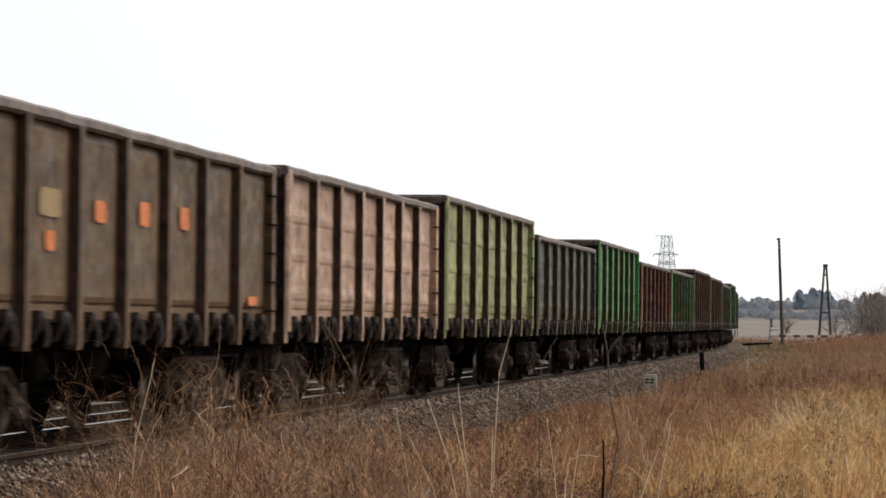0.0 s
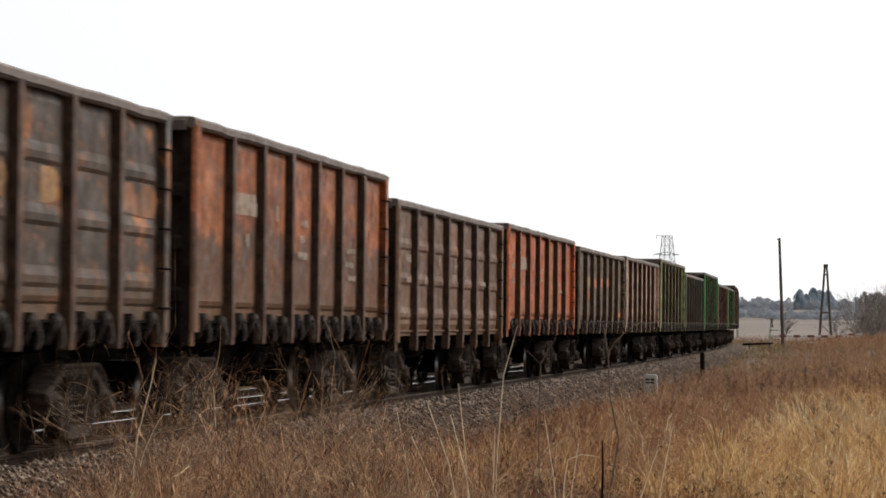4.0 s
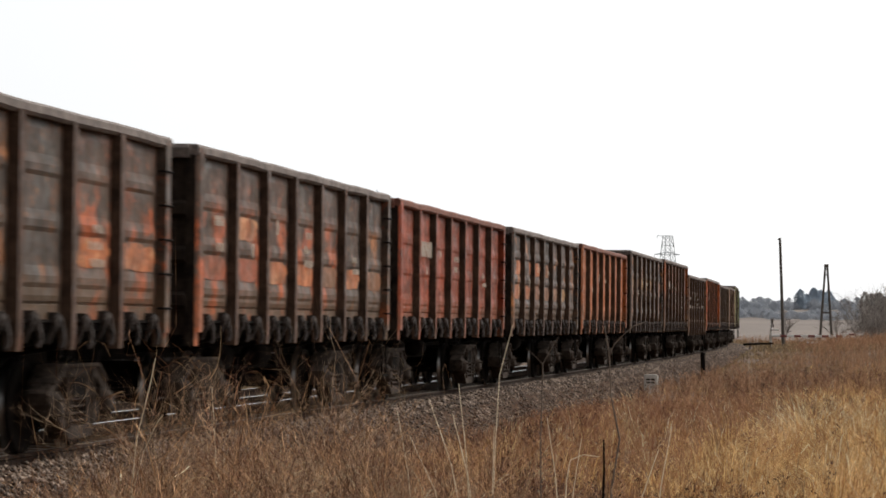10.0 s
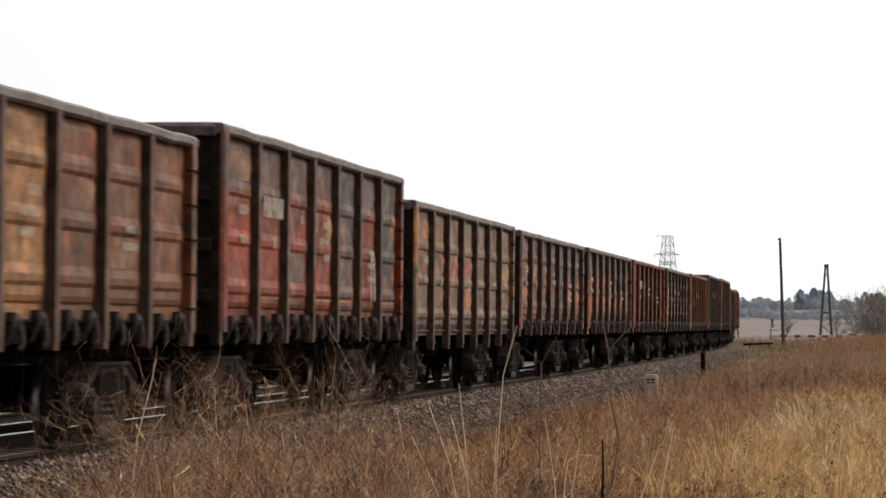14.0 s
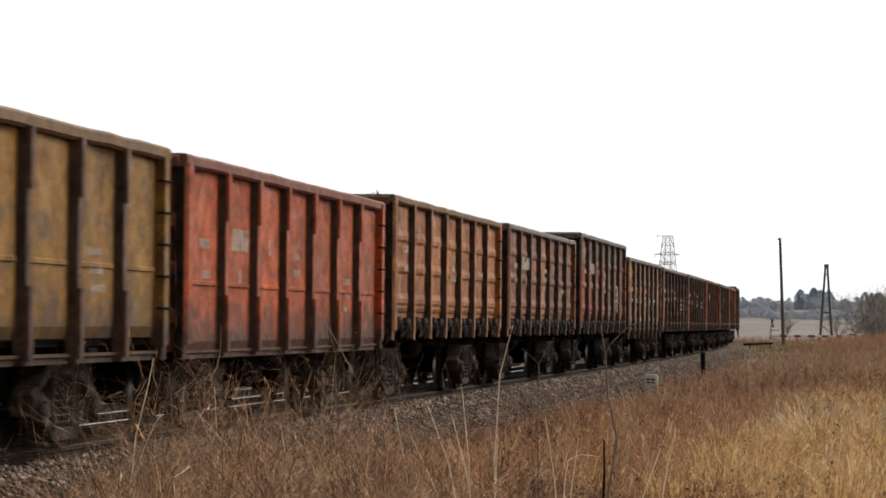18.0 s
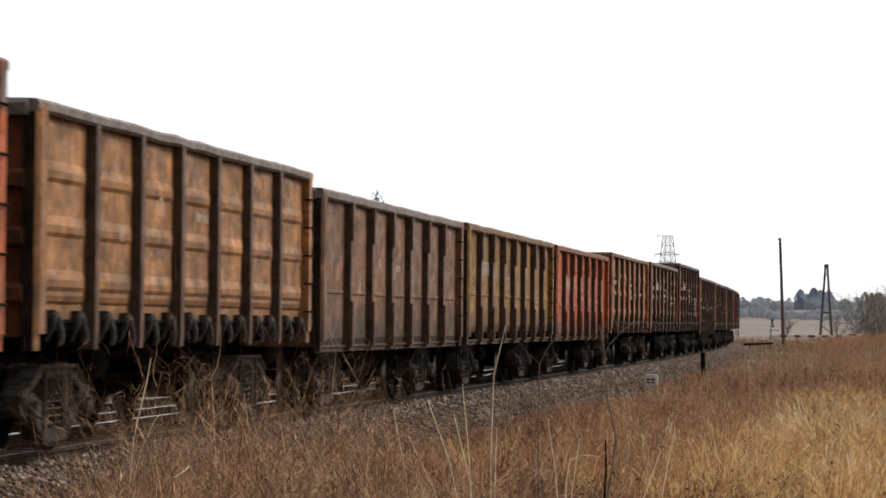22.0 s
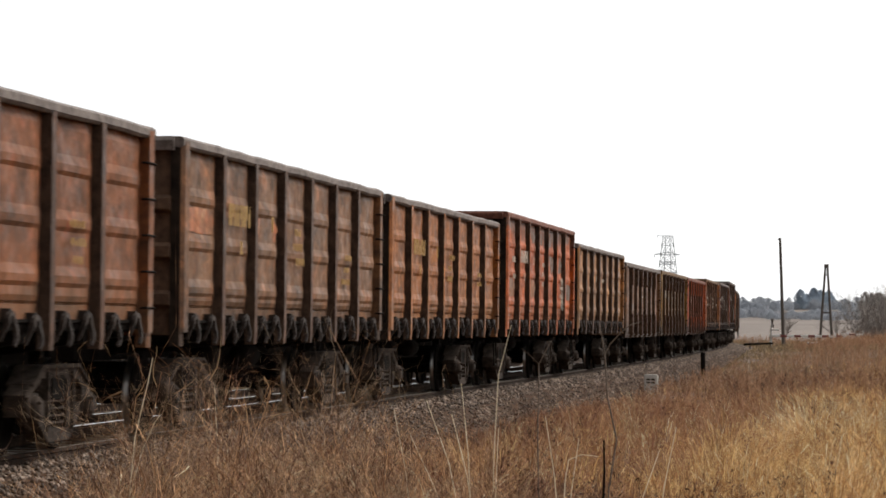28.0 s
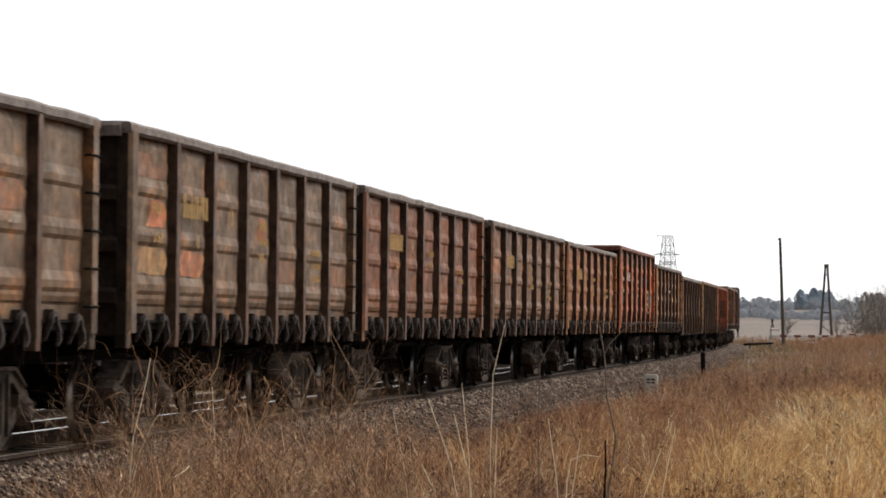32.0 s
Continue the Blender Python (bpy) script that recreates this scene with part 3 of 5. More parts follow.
def mk_rung(bm):
    """Step of the corner ladder."""
    strut(bm, (-0.19, -0.02, 0), (-0.19, -0.085, 0), 0.013)
    strut(bm, (0.16, -0.02, 0), (0.16, -0.085, 0), 0.013)
    strut(bm, (-0.2, -0.085, 0), (0.17, -0.085, 0), 0.014)


def mk_stirrup(bm, z):
    strut(bm, (-0.17, -0.03, z), (-0.17, -0.05, z - 0.5), 0.016)
    strut(bm, (0.17, -0.03, z), (0.17, -0.05, z - 0.5), 0.016)
    strut(bm, (-0.18, -0.05, z - 0.5), (0.18, -0.05, z - 0.5), 0.02)


def mk_patch(bm, w, h, seed, ragged=0.2, square=5):
    """An uneven patch of newer paint, 4 mm thick."""
    rnd = random.Random(seed)
    pts = []
    for i in range(22):
        k = 2 * math.pi * i / 22
        c, d = math.cos(k), math.sin(k)
        r = (abs(c) ** square + abs(d) ** square) ** (-1 / square) * rnd.uniform(1 - ragged, 1.03)
        pts.append((c * r * w / 2, d * r * h / 2))
    prism(bm, pts, 1, -0.002, 0.002)


def mk_arc(bm):
    """A hand-painted loop stroke."""
    prev = None
    for i in range(13):
        k = math.pi * (0.001 + 0.998 * i / 12)
        q = Vector((0.15 * math.cos(k) - 0.05 * math.sin(k), 0, 0.8 * max(0.0, math.sin(k)) ** 0.5))
        if prev:
            d = (q - prev).normalized() * 0.026
            n = Vector((-d.z, 0, d.x))
            v = [bm.verts.new(p + e + Vector((0, dy, 0))) for dy in (-0.003, 0.003) for p, e in ((prev, n), (q, n), (q, -n), (prev, -n))]
            for f in ((0, 1, 2, 3), (7, 6, 5, 4), (0, 4, 5, 1), (2, 6, 7, 3)):
                bm.faces.new([v[j] for j in f])
        prev = q


PITCH, PIVOT = 13.92, 4.325
# offset along the train and body height against the standard wagon, where known
OFFSET = {-9: -0.68, -8: -0.67, -7: -0.65, -6: -0.61, -5: -0.54, -4: -0.46, -3: -0.41, -2: -0.2, -1: -0.04, 0: 0.33, 1: 0.4, 2: 0.71, 3: 0.91, 4: 0.93, 5: 0.56, 6: 0.7, 7: 0.53, 8: 0.71, 9: 0.57, 10: 0.57, 11: 0.46, 12: 0.28, 13: 0.2, 14: 0.4, 15: 0.25, 16: -0.1, 17: -0.04, 18: 0.1, 19: -0.03, 20: 0.3, 21: 0.14, 22: 0.52, 23: 0.43}
RISE = {-10: 0.24, -9: 0.02, -8: 0.15, -7: 0.24, -6: -0.06, -5: -0.07, -4: 0.24, -3: -0.07, -2: 0.22, -1: -0.02, 0: -0.09, 1: 0.01, 2: -0.08, 3: 0.25, 4: 0.2, 5: -0.01, 6: -0.05, 7: -0.07, 8: -0.06, 9: -0.07, 10: -0.03, 11: 0.28, 12: 0.01, 13: -0.03, 14: -0.2, 15: -0.19, 16: -0.21, 17: -0.03, 18: 0.25, 20: -0.02, 21: -0.015, 22: -0.01, 23: -0.065}
TALL = {n for n, rise in RISE.items() if rise > 0.12}
LONG = {15}
SMOOTH = {0, 1, 3}
FIRST, LAST = -16, 24


def travelled(t):
    u = t - 13.0
    return 121.661 + 10.6257 * u - 0.19153 * u * u / 2 - 0.00621 * u ** 3 / 6 - 0.00152 * u ** 4 / 240


def wagon_pose(n, t):
    s = travelled(t) - PITCH * n + OFFSET.get(n, -0.68 if n < 0 else 0.08)
    a, b = on_line(s + PIVOT), on_line(s - PIVOT)
    d = a - b
    return Matrix.Translation((a + b) / 2) @ Matrix.Rotation(math.atan2(d.y, d.x), 4, "Z")


# paint: base, patch, amount of patches, coal dust; and what the label says
PAINT = {
    "green": (rgb(62, 134, 74), rgb(84, 148, 90), 0.3, 0.1, "faded green"),
    "dark_green": (rgb(58, 80, 62), rgb(72, 98, 74), 0.3, 0.4, "dark green"),
    "grey_green": (rgb(74, 90, 74), rgb(100, 112, 94), 0.4, 0.35, "dull grey-green"),
    "light_olive": (rgb(138, 146, 98), rgb(158, 158, 114), 0.4, 0.12, "pale olive green"),
    "pink": (rgb(180, 148, 126), rgb(190, 162, 140), 0.4, 0.1, "faded pinkish beige"),
    "dark_brown": (rgb(112, 82, 58), rgb(146, 88, 52), 0.35, 0.32, "dark brown"),
    "red_brown": (rgb(122, 60, 38), rgb(146, 76, 46), 0.4, 0.3, "rusty red-brown"),
    "orange": (rgb(158, 90, 50), rgb(176, 104, 60), 0.35, 0.12, "faded orange"),
    "orange_brown": (rgb(160, 97, 48), rgb(174, 112, 60), 0.4, 0.25, "orange-brown"),
    "slate": (rgb(76, 71, 65), rgb(176, 110, 58), 0.45, 0.4, "dark grey with ochre patches"),
    "slate_orange": (rgb(98, 82, 70), rgb(188, 92, 46), 0.65, 0.38, "dark grey with orange patches"),
    "grey_brown": (rgb(120, 98, 74), rgb(180, 116, 58), 0.5, 0.3, "grey-brown with ochre patches"),
    "olive_brown": (rgb(98, 80, 56), rgb(120, 92, 60), 0.3, 0.3, "dark olive brown"),
    "brick": (rgb(144, 62, 34), rgb(128, 56, 32), 0.4, 0.26, "brick red"),
    "orange_red": (rgb(180, 88, 38), rgb(164, 86, 44), 0.4, 0.16, "rusty orange-red"),
    "deep_orange": (rgb(172, 78, 34), rgb(156, 78, 38), 0.4, 0.16, "deep orange-red"),
    "orange_grey": (rgb(184, 90, 38), rgb(170, 92, 46), 0.35, 0.16, "orange-red and grey"),
    "orange_over_brown": (rgb(160, 88, 44), rgb(174, 108, 60), 0.4, 0.3, "orange and dark brown"),
    "red_grey": (rgb(144, 60, 34), rgb(150, 88, 46), 0.35, 0.34, "red with grey patches"),
    "salmon": (rgb(172, 84, 48), rgb(156, 100, 74), 0.4, 0.25, "faded salmon red"),
    "ochre": (rgb(138, 100, 38), rgb(144, 104, 50), 0.4, 0.18, "olive ochre"),
    "brown": (rgb(124, 88, 60), rgb(152, 98, 60), 0.45, 0.3, "dusty brown"),
    "tan_brown": (rgb(158, 110, 66), rgb(184, 126, 74), 0.5, 0.25, "tan brown"),
    "maroon": (rgb(122, 74, 44), rgb(146, 80, 50), 0.4, 0.3, "dark maroon"),
    "grey": (rgb(124, 102, 80), rgb(154, 108, 72), 0.45, 0.3, "grimy grey"),
}
COLOUR = {-16: "dark_brown", -15: "green", -14: "dark_green", -13: "red_brown", -12: "green", -11: "dark_green", -10: "green", -9: "dark_green", -8: "olive_brown", -7: "olive_brown", -6: "green", -5: "red_brown", -4: "green", -3: "grey_green", -2: "light_olive", -1: "pink",
          0: "olive_brown", 1: "orange_red", 2: "dark_brown", 3: "orange_over_brown", 4: "slate", 5: "orange", 6: "slate", 7: "brick", 8: "slate_orange", 9: "slate_orange", 10: "grey_brown", 11: "red_grey", 12: "maroon", 13: "orange_brown", 14: "deep_orange", 15: "ochre",
          16: "brown", 17: "tan_brown", 18: "orange_grey", 19: "orange_brown", 20: "brown", 21: "maroon", 22: "grey", 23: "grey", 24: "brown"}
for key, (base, patch, amount, grime, words) in PAINT.items():
    M["wagon_" + key] = wagon_paint("wagon_paint_" + key, base, patch, amount, grime, upper={"red_grey": 2.95, "orange_grey": 3.2, "slate_orange": 2.75}.get(key), lower={"orange_over_brown": 2.6}.get(key), wear=0.45 if key in ("green", "dark_green", "grey_green", "light_olive", "pink") else 0.6 if key == "maroon" else 0.8, dusty="wet" if key in ("deep_orange", "ochre", "brown", "grey_brown", "grey", "red_grey") else "pale")

# single side sheets in another coat of paint
REPAINTED = {11: {6: "slate", 4: "slate"}, 1: {1: "orange", 4: "orange_brown"}, 8: {5: "slate", 6: "slate"}, 9: {4: "slate", 3: "slate"}, 10: {4: "grey", 5: "grey", 6: "grey"}, 22: {0: "grey_brown"}, 12: {3: "tan_brown"}}
# wagons whose posts get a grimier, darker copy of the paint, shade included
DARK_POSTS = {"tan_brown", "grey_brown", "brown", "grey", "red_grey", "maroon", "ochre", "slate", "slate_orange", "dark_brown", "orange_over_brown"}
RIM_COAT = {5: "rim_red", 7: "rim_red", 14: "rim_red", 18: "rim_red", 13: "rim_ochre", 15: "rim_ochre"}
END_COAT = {-1: "end_brown", 13: "end_rust", 14: "end_rust", 16: "end_brown", 17: "end_rust", 20: "end_brown", 21: "end_rust"}
# bays and levels between the beads where bare primer shows: (bay, level, coat)
PATCHES = {
    4: [(1, 2, "ochre"), (2, 2, "ochre"), (3, 2, "ochre"), (4, 2, "ochre"), (0, 2, "ochre"), (0, 0, "ochre"), (6, 2, "dull")],
    6: [(0, 2, "bright"), (0, 1, "bright"), (1, 2, "bright"), (1, 1, "bright"), (2, 2, "bright"), (2, 1, "dull"), (3, 2, "dull"), (3, 1, "dull"), (4, 1, "dull"), (5, 1, "ochre")],
    8: [(0, 2, "red"), (0, 1, "red"), (1, 2, "bright"), (1, 1, "red"), (2, 2, "red"), (2, 1, "bright"), (3, 2, "red"), (3, 1, "bright"), (4, 1, "dull"), (5, 1, "bright"), (6, 1, "dull")],
    9: [(5, 1, "bright"), (6, 1, "bright"), (0, 2, "bright"), (0, 1, "bright"), (0, 3, "dull"), (1, 2, "ochre"), (2, 2, "bright"), (3, 1, "dull")],
    10: [(0, 3, "bright"), (0, 2, "dull"), (1, 2, "bright"), (2, 2, "red"), (3, 2, "red"), (3, 1, "bright"), (1, 1, "dull"), (6, 1, "dull"), (6, 2, "ochre")],
    11: [(4, 0, "bright"), (6, 0, "bright"), (3, 2, "ochre"), (0, 3, "dull"), (1, 0, "dull"), (2, 1, "slate"), (3, 0, "ochre"), (5, 3, "slate")],
    12: [(5, 1, "dull"), (4, 2, "dull"), (2, 2, "red")],
    18: [(3, 3, "slate"), (4, 3, "slate"), (4, 2, "slate"), (2, 3, "slate"), (5, 2, "slate"), (0, 1, "dull"), (2, 1, "dull"), (6, 1, "slate")],
    20: [(0, 2, "bright"), (2, 2, "bright"), (3, 2, "dull"), (0, 0, "dull")],
    22: [(0, 3, "dull"), (0, 2, "bright"), (0, 1, "ochre"), (1, 1, "bright"), (3, 2, "bright"), (3, 0, "bright"), (4, 1, "dull"), (6, 1, "dull")],
    23: [(5, 2, "dull"), (3, 1, "dull")],
}
# brown post coat: grime, and the posts' shade put into the colour
M["post_brown"] = wagon_paint("grimy_shaded_brown_post", rgb(92, 67, 52), rgb(112, 78, 57), 0.35, 0.4, dusty="")
M["patch_bright"] = wagon_paint("orange_primer_patch", rgb(200, 108, 58), rgb(226, 160, 112), 0.5, 0.14)
M["patch_red"] = wagon_paint("red_primer_patch", rgb(182, 78, 44), rgb(206, 104, 66), 0.5, 0.16)
M["patch_ochre"] = wagon_paint("ochre_primer_patch", rgb(176, 128, 74), rgb(206, 168, 112), 0.5, 0.2)
M["patch_slate"] = wagon_paint("slate_paint_patch", rgb(92, 84, 80), rgb(116, 92, 76), 0.4, 0.3)
M["patch_dull"] = wagon_paint("dull_primer_patch", rgb(150, 92, 58), rgb(168, 118, 80), 0.5, 0.32)
M["primer"] = worn("orange_primer", rgb(176, 96, 54), rgb(202, 124, 74), 5, 0.8, 0.0, 0.2, 0.2)
M["stencil"] = worn("faded_ochre_stencil", rgb(128, 108, 74), rgb(150, 128, 90), 5, 0.8, 0.0, 0.2, 0.2)
MIRROR = Matrix.Rotation(math.pi, 4, "Z")
WAGONS, WHEELSETS = {}, []


def add_bogie(wagon, x, mat):
    bogie = part("bogie", cached(("bogie",), mk_bolster), wagon, pose(x, 0, 0), "grimy cast steel two-axle bogie")
    for y0, y1 in ((-1.15, -0.93), (0.93, 1.15)):
        part("side_frame", cached(("side_frame", y0), mk_sideframe, y0, y1), bogie, mat=M["frame"])
        for sx in (-0.15, 0.15):
            part("coil_spring", cached(("coil_spring",), mk_coil), bogie, pose(sx, (y0 + y1) / 2, 0), mat=M["frame"])
    for wx in (-0.925, 0.925):
        for side in (0, 1):
            part("axle_box", cached(("axle_box",), mk_axlebox, -1.12), bogie, pose(wx, 0, 0.475) @ (MIRROR if side else Matrix()), mat=M["frame"])
        w = part("wheelset", cached(("wheelset",), mk_wheelset), bogie)
        w.matrix_parent_inverse = pose(wx, 0, 0.475)
        WHEELSETS.append(w)


def add_wagon(n):
    """An open-top four-axle gondola wagon."""
    key = COLOUR[n]
    mat = M["wagon_" + key]
    rnd = random.Random(400 + n)
    deep, open_foot = n in (14, 15, 16), n in (2, 10)
    top = 3.49 + RISE.get(n, -0.04)
    bays = 8 if n in LONG else 7
    half = 6.86 if n in LONG else 6.65 if n == 16 else 6.38
    step = 1.69 if n in LONG else 1.78 if n == 16 else 1.75
    cuts = [-half + 0.1] + [step * (b - bays / 2) for b in range(1, bays)] + [half - 0.1]
    relief = 0.45 if n < 0 or n in (5, 7) else 0.65 if n in (8, 9) else 0.85
    rim, end_mat = M[RIM_COAT.get(n, "rim")], M[END_COAT.get(n, "end_shade")]
    z0 = 1.18 if n == 15 else 1.0 if deep else 1.21 if open_foot else 1.48
    foot = 0.93 if deep else 0.88 if open_foot else 1.07
    floor_z = 1.1 if deep else 1.3
    words = ("tall " if n in TALL else "long " if n in LONG else "") + PAINT[key][4]
    state = "smooth-sided" if deep or n in SMOOTH else "ribbed"
    root = thing("gondola_wagon", words + " " + state + " steel open wagon on rails", "freight wagon", "wagons of the goods train", m=wagon_pose(n, 0.0))
    WAGONS[n] = root
    ribs = (0.37,) if deep else ((0.14, 0.42, 0.7) if n % 3 else (0.16, 0.45, 0.74))
    for side in (0, 1):
        turn = MIRROR if side else Matrix()
        for b in range(bays):
            x, bay = (cuts[b] + cuts[b + 1]) / 2, cuts[b + 1] - cuts[b]
            seed = rnd.randrange(3)
            beads = () if n in SMOOTH else ribs
            me = cached(("side_panel", round(bay, 2), z0, round(top, 2), beads, seed, relief), mk_panel, bay, z0, top - 0.1, beads, seed, deep, 0.0 if deep or open_foot else 0.12, relief)
            alt = REPAINTED.get(n, {}).get(b)
            part("side_panel", me, root, turn @ pose(x, -1.46, 0), mat=M["wagon_" + alt] if alt else mat)
            if not deep and not open_foot:
                part("hatch", cached(("hatch", round(bay, 2)), mk_flap, bay), root, turn @ pose(x, -1.44, 0), mat=M["dark"])
                for dx in (-0.2, 0.24):
                    part("hatch_lock", cached(("hatch_lock",), mk_lock), root, turn @ pose(x + dx * bay, -1.46, 1.4 + rnd.uniform(-0.02, 0.02)), mat=M["lock"])
        for b in range(1, bays):
            part("side_post", cached(("side_post", foot, round(top, 2)), mk_post, foot, top - 0.1, 0.2, 0.11 if deep else 0.125, deep), root, turn @ pose(cuts[b], -1.46, 0), mat=M["post_brown"] if key in DARK_POSTS else mat)
        for x in (-half + 0.1, half - 0.1):
            if x > 0:
                part("corner_post", cached(("corner_post", foot, round(top, 2), 1), lambda bm, a, c: (mk_corner(bm, a, c), bmesh.ops.scale(bm, vec=(-1, 1, 1), verts=bm.verts)), foot, top - 0.05), root, turn @ pose(x, -1.46, 0), mat=mat)
            else:
                part("corner_post", cached(("corner_post", foot, round(top, 2), 0), mk_corner, foot, top - 0.05), root, turn @ pose(x, -1.46, 0), mat=mat)
        part("top_rail", cached(("top_rail", round(half, 2), round(top, 2), n % 4, deep), mk_top, half, top, n % 4, deep), root, turn @ pose(0, -1.46, 0), "scuffed top rail", rim)
        part("lower_sill", cached(("lower_sill", round(half, 2), z0), mk_sill, half, 0.93 if n == 15 else z0 - 0.08 if deep or open_foot else z0 - 0.21), root, turn @ pose(0, -1.46, 0), mat=mat if deep or open_foot else M["dark"])
        part("end_wall", cached(("end_wall", round(half, 2), floor_z, round(top, 2)), mk_end, floor_z - 0.1, top), root, turn @ pose(-half, 0, 0), "dark end wall", end_mat)
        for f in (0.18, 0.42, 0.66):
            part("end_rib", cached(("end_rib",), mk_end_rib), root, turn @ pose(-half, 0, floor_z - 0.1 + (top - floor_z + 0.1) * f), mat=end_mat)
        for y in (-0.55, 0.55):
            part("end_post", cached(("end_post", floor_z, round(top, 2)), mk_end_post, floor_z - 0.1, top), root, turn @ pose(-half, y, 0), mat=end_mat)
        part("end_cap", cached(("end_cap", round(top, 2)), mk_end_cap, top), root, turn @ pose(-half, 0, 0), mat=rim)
        part("coupler", cached(("coupler",), mk_coupler, 0.56), root, turn @ pose(-half, 0, 0), mat=M["dark"])
        for k in range(5):
            part("ladder_rung", cached(("ladder_rung",), mk_rung), root, turn @ pose(half - 0.22, -1.53, 1.5 + k * (top - 1.75) / 4.4), mat=M["dark"])
        part("step", cached(("step",), mk_stirrup, 1.0), root, turn @ pose(half - 0.25, -1.5, 0), mat=M["dark"])
    part("floor", cached(("floor", round(half, 2), floor_z), mk_floor, half, floor_z), root, mat=M["dark"])
    part("centre_sill", cached(("centre_sill", round(half, 2), floor_z), mk_sill_beam, half, floor_z), root, mat=M["dark"])
    for x in (-PIVOT, -2.2, 0, 2.2, PIVOT):
        part("cross_bearer", cached(("cross_bearer", floor_z, abs(x) > 4), mk_bearer, floor_z, 0.3 if abs(x) > 4 else 0.16), root, pose(x, 0, 0), mat=M["dark"])
    part("brake_cylinder", cached(("brake_cylinder",), mk_cylinder, 0.3, 0.18), root, pose(-1.1, -0.55, floor_z - 0.42, 0, 0, 90), mat=M["dark"])
    part("air_tank", cached(("air_tank",), mk_cylinder, 0.42, 0.16), root, pose(1.0, -0.6, floor_z - 0.42, 0, 0, 90), mat=M["dark"])
    for y in (-0.35, -0.5):
        part("brake_rod", cached(("brake_rod", y), mk_rod, -3.2, 3.2, y), root, pose(0, 0, floor_z - 0.55), mat=M["dark"])
    for x in (-PIVOT, PIVOT):
        add_bogie(root, x, mat)
    # worn lettering that nobody can read, as bars
    face = -1.5 if deep else -1.512 - 0.06 * relief if n not in SMOOTH else -1.525

    def letter_row(b, z, count, pitch, h, off=0.0):
        bm = bmesh.new()
        for i in range(count):
            x = pitch * (i + 0.5 - count / 2 + rnd.uniform(-0.05, 0.05))
            for k in (-0.2, 0.2):
                tall = h * rnd.choice((0.5, 0.5, 0.5, 0.3))
                mid = rnd.uniform(-1, 1) * (h * 0.5 - tall)
                box(bm, x + (k - 0.065) * pitch, x + (k + 0.065) * pitch, -0.003, 0.003, mid - tall, mid + tall)
            mid = rnd.choice((-0.42, 0.0, 0.42)) * h
            box(bm, x - 0.1 * pitch, x + 0.1 * pitch, -0.003, 0.003, mid - 0.07 * h, mid + 0.07 * h)
        tagged(part("marking", bm, root, pose((cuts[b] + cuts[b + 1]) / 2 + off, face, z), mat=paint), "worn lettering, too faint to read", kind="stuff")

    def number_row(b, z, count, pitch, h):
        for i in range(count * 2):
            x = (cuts[b] + cuts[b + 1]) / 2 + pitch * (i // 2 + 0.5 - count / 2) + (0.2 if i % 2 else -0.2) * pitch
            tall = rnd.choice((1.0, 1.0, 1.0, 0.62))
            part("marking", cached(("marking", tall), lambda bm, q: prism(bm, [(-0.014, -q / 2), (0.014, -q / 2), (0.02, q / 2), (-0.008, q / 2)], 1, -0.003, 0.003), tall * 0.27), root, pose(x, face, z + rnd.choice((-0.5, 0.5)) * (1 - tall) * h), mat=paint)

    if n >= 1:
        paint = M["yellow"] if n in (19, 20, 21, 22) else M["mark"]
        tall = top - z0
        if n not in (2, 4, 5, 6, 8, 9, 10, 13, 16, 17):
            number_row(1, z0 + tall * 0.6, 8, 0.15, 0.27)
        few = n in (4, 5, 6, 16, 17)
        letter_row(1, z0 + tall * 0.4, 1, 0.16, 0.17, 0.1)
        letter_row(2, z0 + tall * 0.58, 1, 0.16, 0.2, rnd.uniform(-0.2, 0.2))
        for k in range(1 if few else rnd.choice((2, 3, 3))):
            letter_row(3, z0 + tall * (0.55 - 0.1 * k), rnd.choice((3, 4, 6)), 0.1, 0.1, rnd.uniform(-0.15, 0.15))
        for k in range(0 if few else rnd.choice((1, 2, 3))):
            letter_row(bays - 2, z0 + tall * (0.42 - 0.09 * k), rnd.choice((4, 6, 7)), 0.09, 0.08, rnd.uniform(-0.1, 0.2))
        if not few and rnd.random() < 0.7:
            letter_row(0, z0 + tall * 0.56, 5, 0.1, 0.12, 0.1)
            letter_row(0, z0 + tall * 0.4, 4, 0.1, 0.1, 0.15)
    # patches of fresh orange primer
    if n == 0:
        for b, z, w, h, coat in ((1, 2.5, 0.7, 0.28, "dusty"), (2, 2.48, 0.4, 0.23, "primer"), (3, 2.52, 0.42, 0.27, "primer"), (4, 2.54, 0.4, 0.26, "primer"), (1, 2.13, 0.3, 0.2, "primer"), (6, 1.62, 0.5, 0.12, "primer")):
            part("paint_patch", cached(("paint_patch", w, h), mk_patch, w, h, 3, 0.07, 14), root, pose((cuts[b] + cuts[b + 1]) / 2, -1.522, z), "patch of orange primer" if coat == "primer" else "faded ochre stencil panel", M["primer"] if coat == "primer" else M["stencil"])
    levels = (0.02,) + ribs + (0.96,)
    for b, level, coat in PATCHES.get(n, ()):
        z_lo, z_hi = (z0 + (top - 0.1 - z0) * f for f in levels[level:level + 2])
        w, h = round(cuts[b + 1] - cuts[b] - 0.5, 2), round((z_hi - z_lo) - 0.22, 2)
